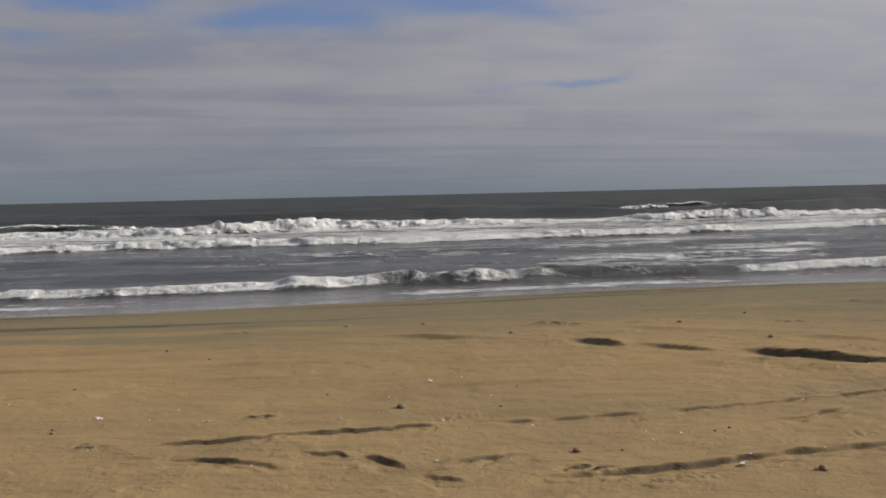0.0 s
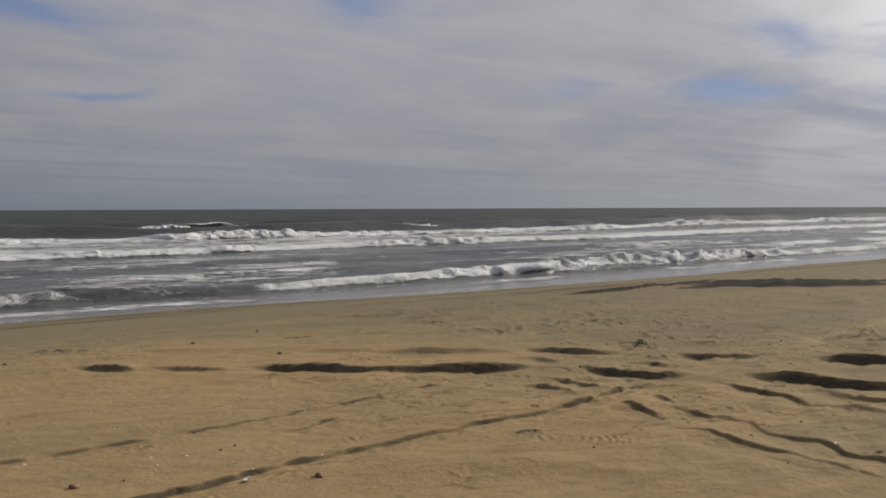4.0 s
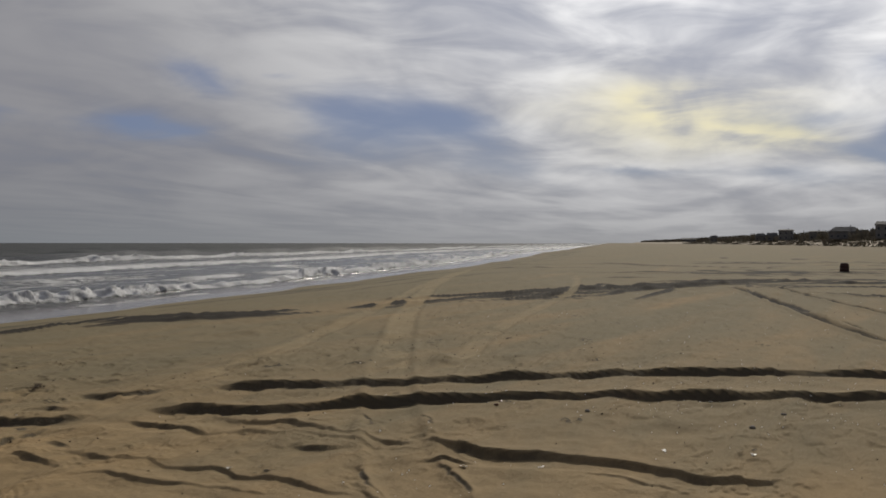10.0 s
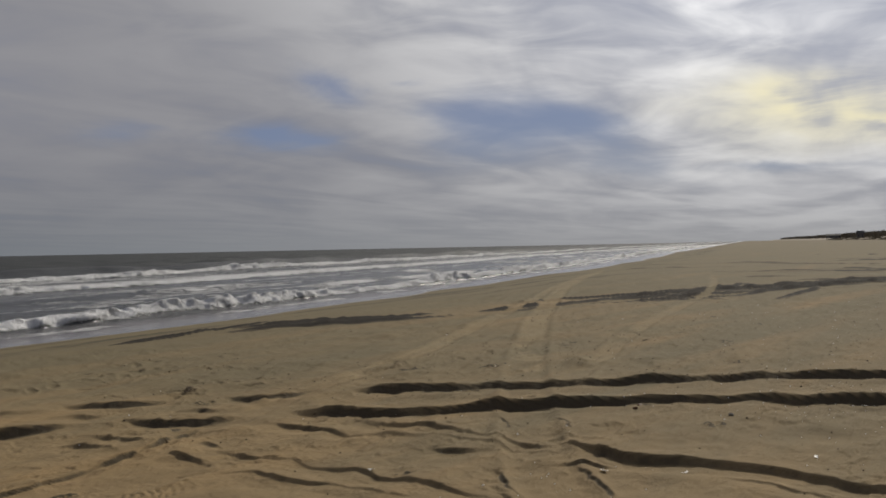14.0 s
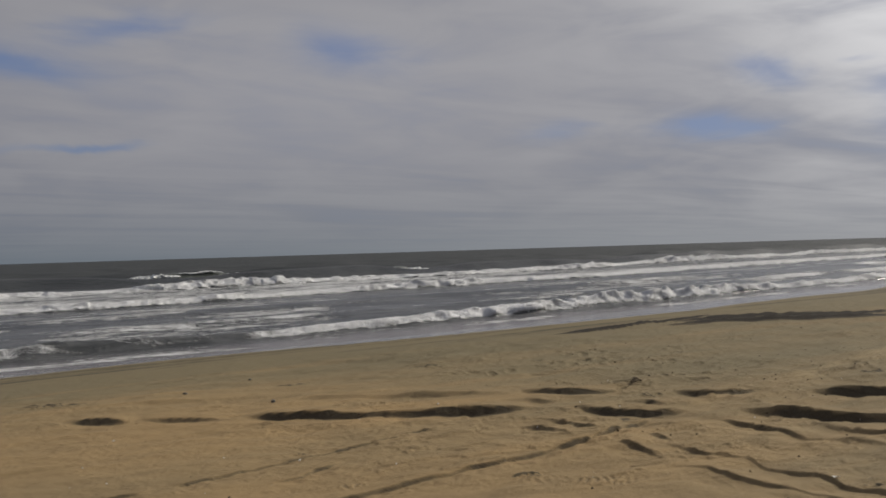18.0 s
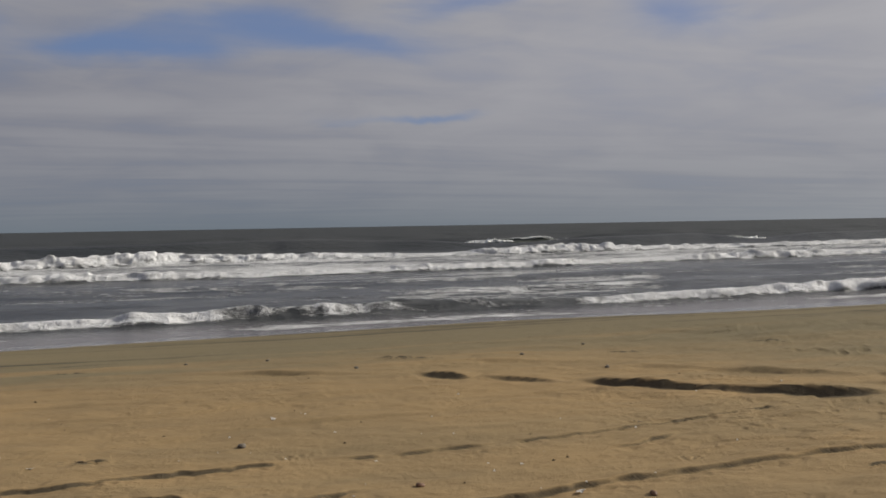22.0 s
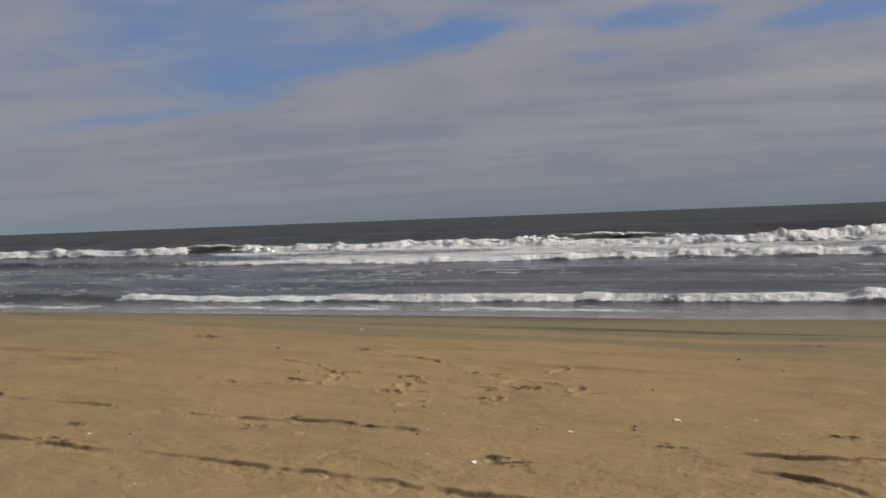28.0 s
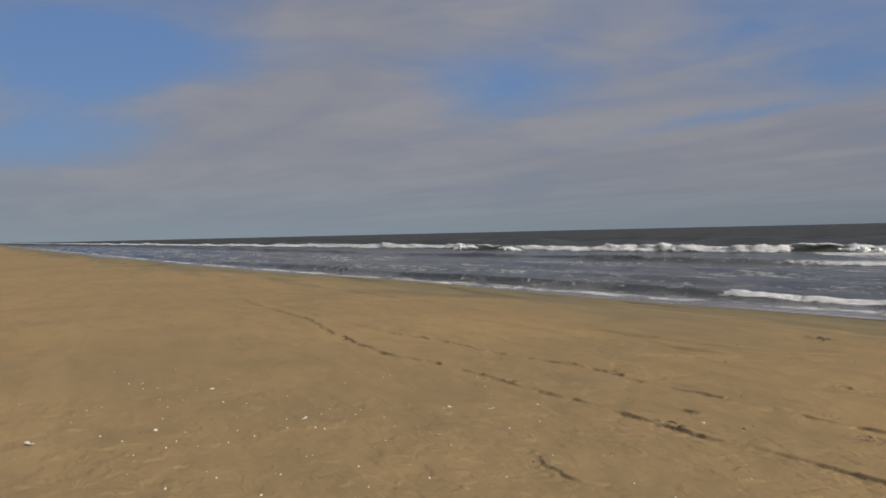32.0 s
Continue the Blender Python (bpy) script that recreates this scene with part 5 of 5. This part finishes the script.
for k, ((x, y, kind, size), z) in enumerate(zip(SMALL, heights)):
    size *= 0.62
    if kind == "shell":
        bm, mat, name = shell(size, k), SHELL, "clam_shell"
    elif kind == "weed":
        bm, mat, name = tangle(size, 26, k), WEED, "seaweed_clump"
    elif kind == "driftwood":
        bm, mat, name = pebble(size, 0.22, k, 3), SHELL, "driftwood"
    else:
        bm, mat, name = pebble(size, 0.5, k), (STONE if kind == "stone" else BARK), ("stone" if kind == "stone" else "broken_shell")
    ob = part(name, bm, mat, smooth=kind in ("stone", "whelk", "driftwood"))
    ob.matrix_world = pose(x, y, float(z) + (0.0 if kind in ("weed", "shell") else size * 0.22), dice.uniform(-12, 12), dice.uniform(-12, 12), dice.uniform(0, 360))
    tagged(ob, LABELS[kind][0], LABELS[kind][1], group={"shell": "shells on the sand", "stone": "stones on the sand"}.get(kind, ""))


def strewn(name, mat, label, category, spots, seed, lo, hi, flat):
    """Uncountable bits lying on the sand, as one mesh: spots of (x, y, spread, count)."""
    rng = np.random.default_rng(seed)
    pts = np.vstack([np.stack([rng.normal(x, sx, n), rng.normal(y, sy, n)], 1) for x, y, sx, sy, n in spots])
    pts = pts[np.hypot(pts[:, 0], pts[:, 1]) > 3.5]
    pts = pts[inland(pts[:, 0], pts[:, 1]) > 5]
    z = rest_all(pts)
    verts, faces = [], []
    for (x, y), h in zip(pts, z):
        r = rng.uniform(lo, hi) * (1 + 0.02 * np.hypot(x, y))
        n, turn = len(verts), rng.uniform(0, 6)
        for k in range(5):
            a = turn + k * 1.2566
            q = r * rng.uniform(0.6, 1.2)
            verts.append((x + q * math.cos(a), y + 0.6 * q * math.sin(a), h - 0.004))
        verts.append((x, y, h + r * flat))
        faces += [(n + k, n + (k + 1) % 5, n + 5) for k in range(5)]
    me = bpy.data.meshes.new(name)
    me.from_pydata(verts, [], faces)
    me.materials.append(mat)
    tagged(new(name, me), label, category, kind="stuff")


strewn("shell_fragments", SHELL, "white shell fragments strewn over the sand", "shells",
       [(-9, 2.0, 2.6, 1.8, 150), (-1, 7.0, 3.5, 1.6, 60), (10, 2.2, 1.6, 1.8, 130), (11, 0.5, 1.2, 2.0, 80), (22, 4, 8, 4, 220), (12.5, 1.5, 2.0, 2.0, 120), (6.2, 3.2, 0.8, 0.5, 30)], 21, 0.006, 0.02, 0.5)
strewn("seaweed_debris", WEED, "small dark bits of seaweed in the footprints", "seaweed",
       [(8.6, 9.7, 0.8, 0.4, 30), (9.8, 11.6, 0.8, 0.5, 36), (10.6, 13.2, 0.8, 0.5, 14), (14, 7.5, 3.0, 1.6, 170), (20, 8, 4.0, 2.5, 230), (13, 4, 3.0, 2.0, 150), (19, 1, 5, 2.5, 170), (30, 6, 9, 5, 300), (9, 7, 4, 2, 70), (-1, 10, 5, 2.5, 30), (-8, 7, 4, 2.0, 24), (10, 3, 2, 1.8, 40)], 22, 0.006, 0.022, 0.6)


# ---- waves that stand up and break beyond the foam ----
def breaking_wave(x0, q0, length, high, seed, label):
    """A wave that pitches over: a dark hollow face, a thrown lip and a boil of white water at one end."""
    e = new("breaking_wave")
    y0 = float(shore(np.array(x0))) + q0 / 0.985
    slope = math.degrees(math.atan((float(shore(np.array(x0 + 5))) - float(shore(np.array(x0 - 5)))) / 10))
    e.matrix_world = pose(x0, y0, SEA - 0.15, 0, 0, slope)
    tagged(e, label, "wave", group="waves that break offshore")
    prof = [(7.0, 0.0), (4.5, 0.22), (2.4, 0.62), (1.0, 0.92), (0.2, 1.0), (-0.35, 0.96), (-0.6, 0.84), (-0.7, 0.62), (-0.95, 0.36), (-1.4, 0.14), (-2.2, -0.1)]
    cols = 44

    def shape(i):
        f = i / (cols - 1) * 2 - 1
        return max(0.03, (1 - f * f) ** 0.8) * high * (0.85 + 0.3 * noise.noise(Vector((i * 0.17, seed, 0))))

    bm = bmesh.new()
    grid = []
    for i in range(cols):
        h = shape(i)
        u = (i / (cols - 1) - 0.5) * length
        wob = noise.noise(Vector((i * 0.12, seed * 2.0, 5.0))) * 0.8
        grid.append([bm.verts.new((u, (a + wob) * (0.6 + 0.4 * h / high) * high * 0.8, b * h)) for a, b in prof])
    for i in range(cols - 1):
        for j in range(len(prof) - 1):
            bm.faces.new((grid[i][j], grid[i][j + 1], grid[i + 1][j + 1], grid[i + 1][j]))
    bmesh.ops.recalc_face_normals(bm, faces=bm.faces)
    part("wave_face", bm, GREEN_WATER, e, "dark glassy green face", smooth=True)
    # thrown lip and boil: lumpy masses of foam
    for name, c0, c1, lump, drop in (("foam_boil", 0.04, 0.42, 0.34, 0.50), ("foam_lip", 0.40, 0.70, 0.10, 0.95), ("foam_tail", 0.66, 0.99, 0.26, 0.50)):
        bm = bmesh.new()
        ring_n, along = 20, 64
        rings_ = []
        for k in range(along):
            f = c0 + (c1 - c0) * k / (along - 1)
            i = f * (cols - 1)
            h = shape(i)
            u = (f - 0.5) * length
            r = high * lump * math.sin(math.pi * (k + 0.5) / along) ** 0.6
            ring = []
            for j in range(ring_n):
                a = 2 * math.pi * j / ring_n
                p = Vector((u, -0.55 * high + 1.35 * r * math.cos(a), h * drop + r * math.sin(a)))
                p += noise.noise_vector(p * (1.6 / high) + Vector((seed, 0, 0))) * r * 0.8 + noise.noise_vector(p * (4.5 / high)) * r * 0.6 + noise.noise_vector(p * (11.0 / high)) * r * 0.5
                ring.append(bm.verts.new(p))
            rings_.append(ring)
        for a, b in zip(rings_, rings_[1:]):
            for j in range(ring_n):
                bm.faces.new((a[j], a[(j + 1) % ring_n], b[(j + 1) % ring_n], b[j]))
        bm.faces.new(rings_[0][::-1])
        bm.faces.new(rings_[-1])
        bmesh.ops.recalc_face_normals(bm, faces=bm.faces)
        part(name, bm, FOAM, e, "white foam", smooth=True)


CURL = "dark wave curling over with white foam"
for x0, q0, length, high, seed in ((-44, 74, 34, 1.5, 1), (4, 95, 46, 1.7, 2), (-92, 66, 26, 1.4, 3), (62, 92, 34, 1.5, 4), (-22, 112, 30, 1.4, 5), (-160, 60, 28, 1.4, 6), (40, 118, 28, 1.4, 7)):
    breaking_wave(x0, q0, length, high, seed, CURL)
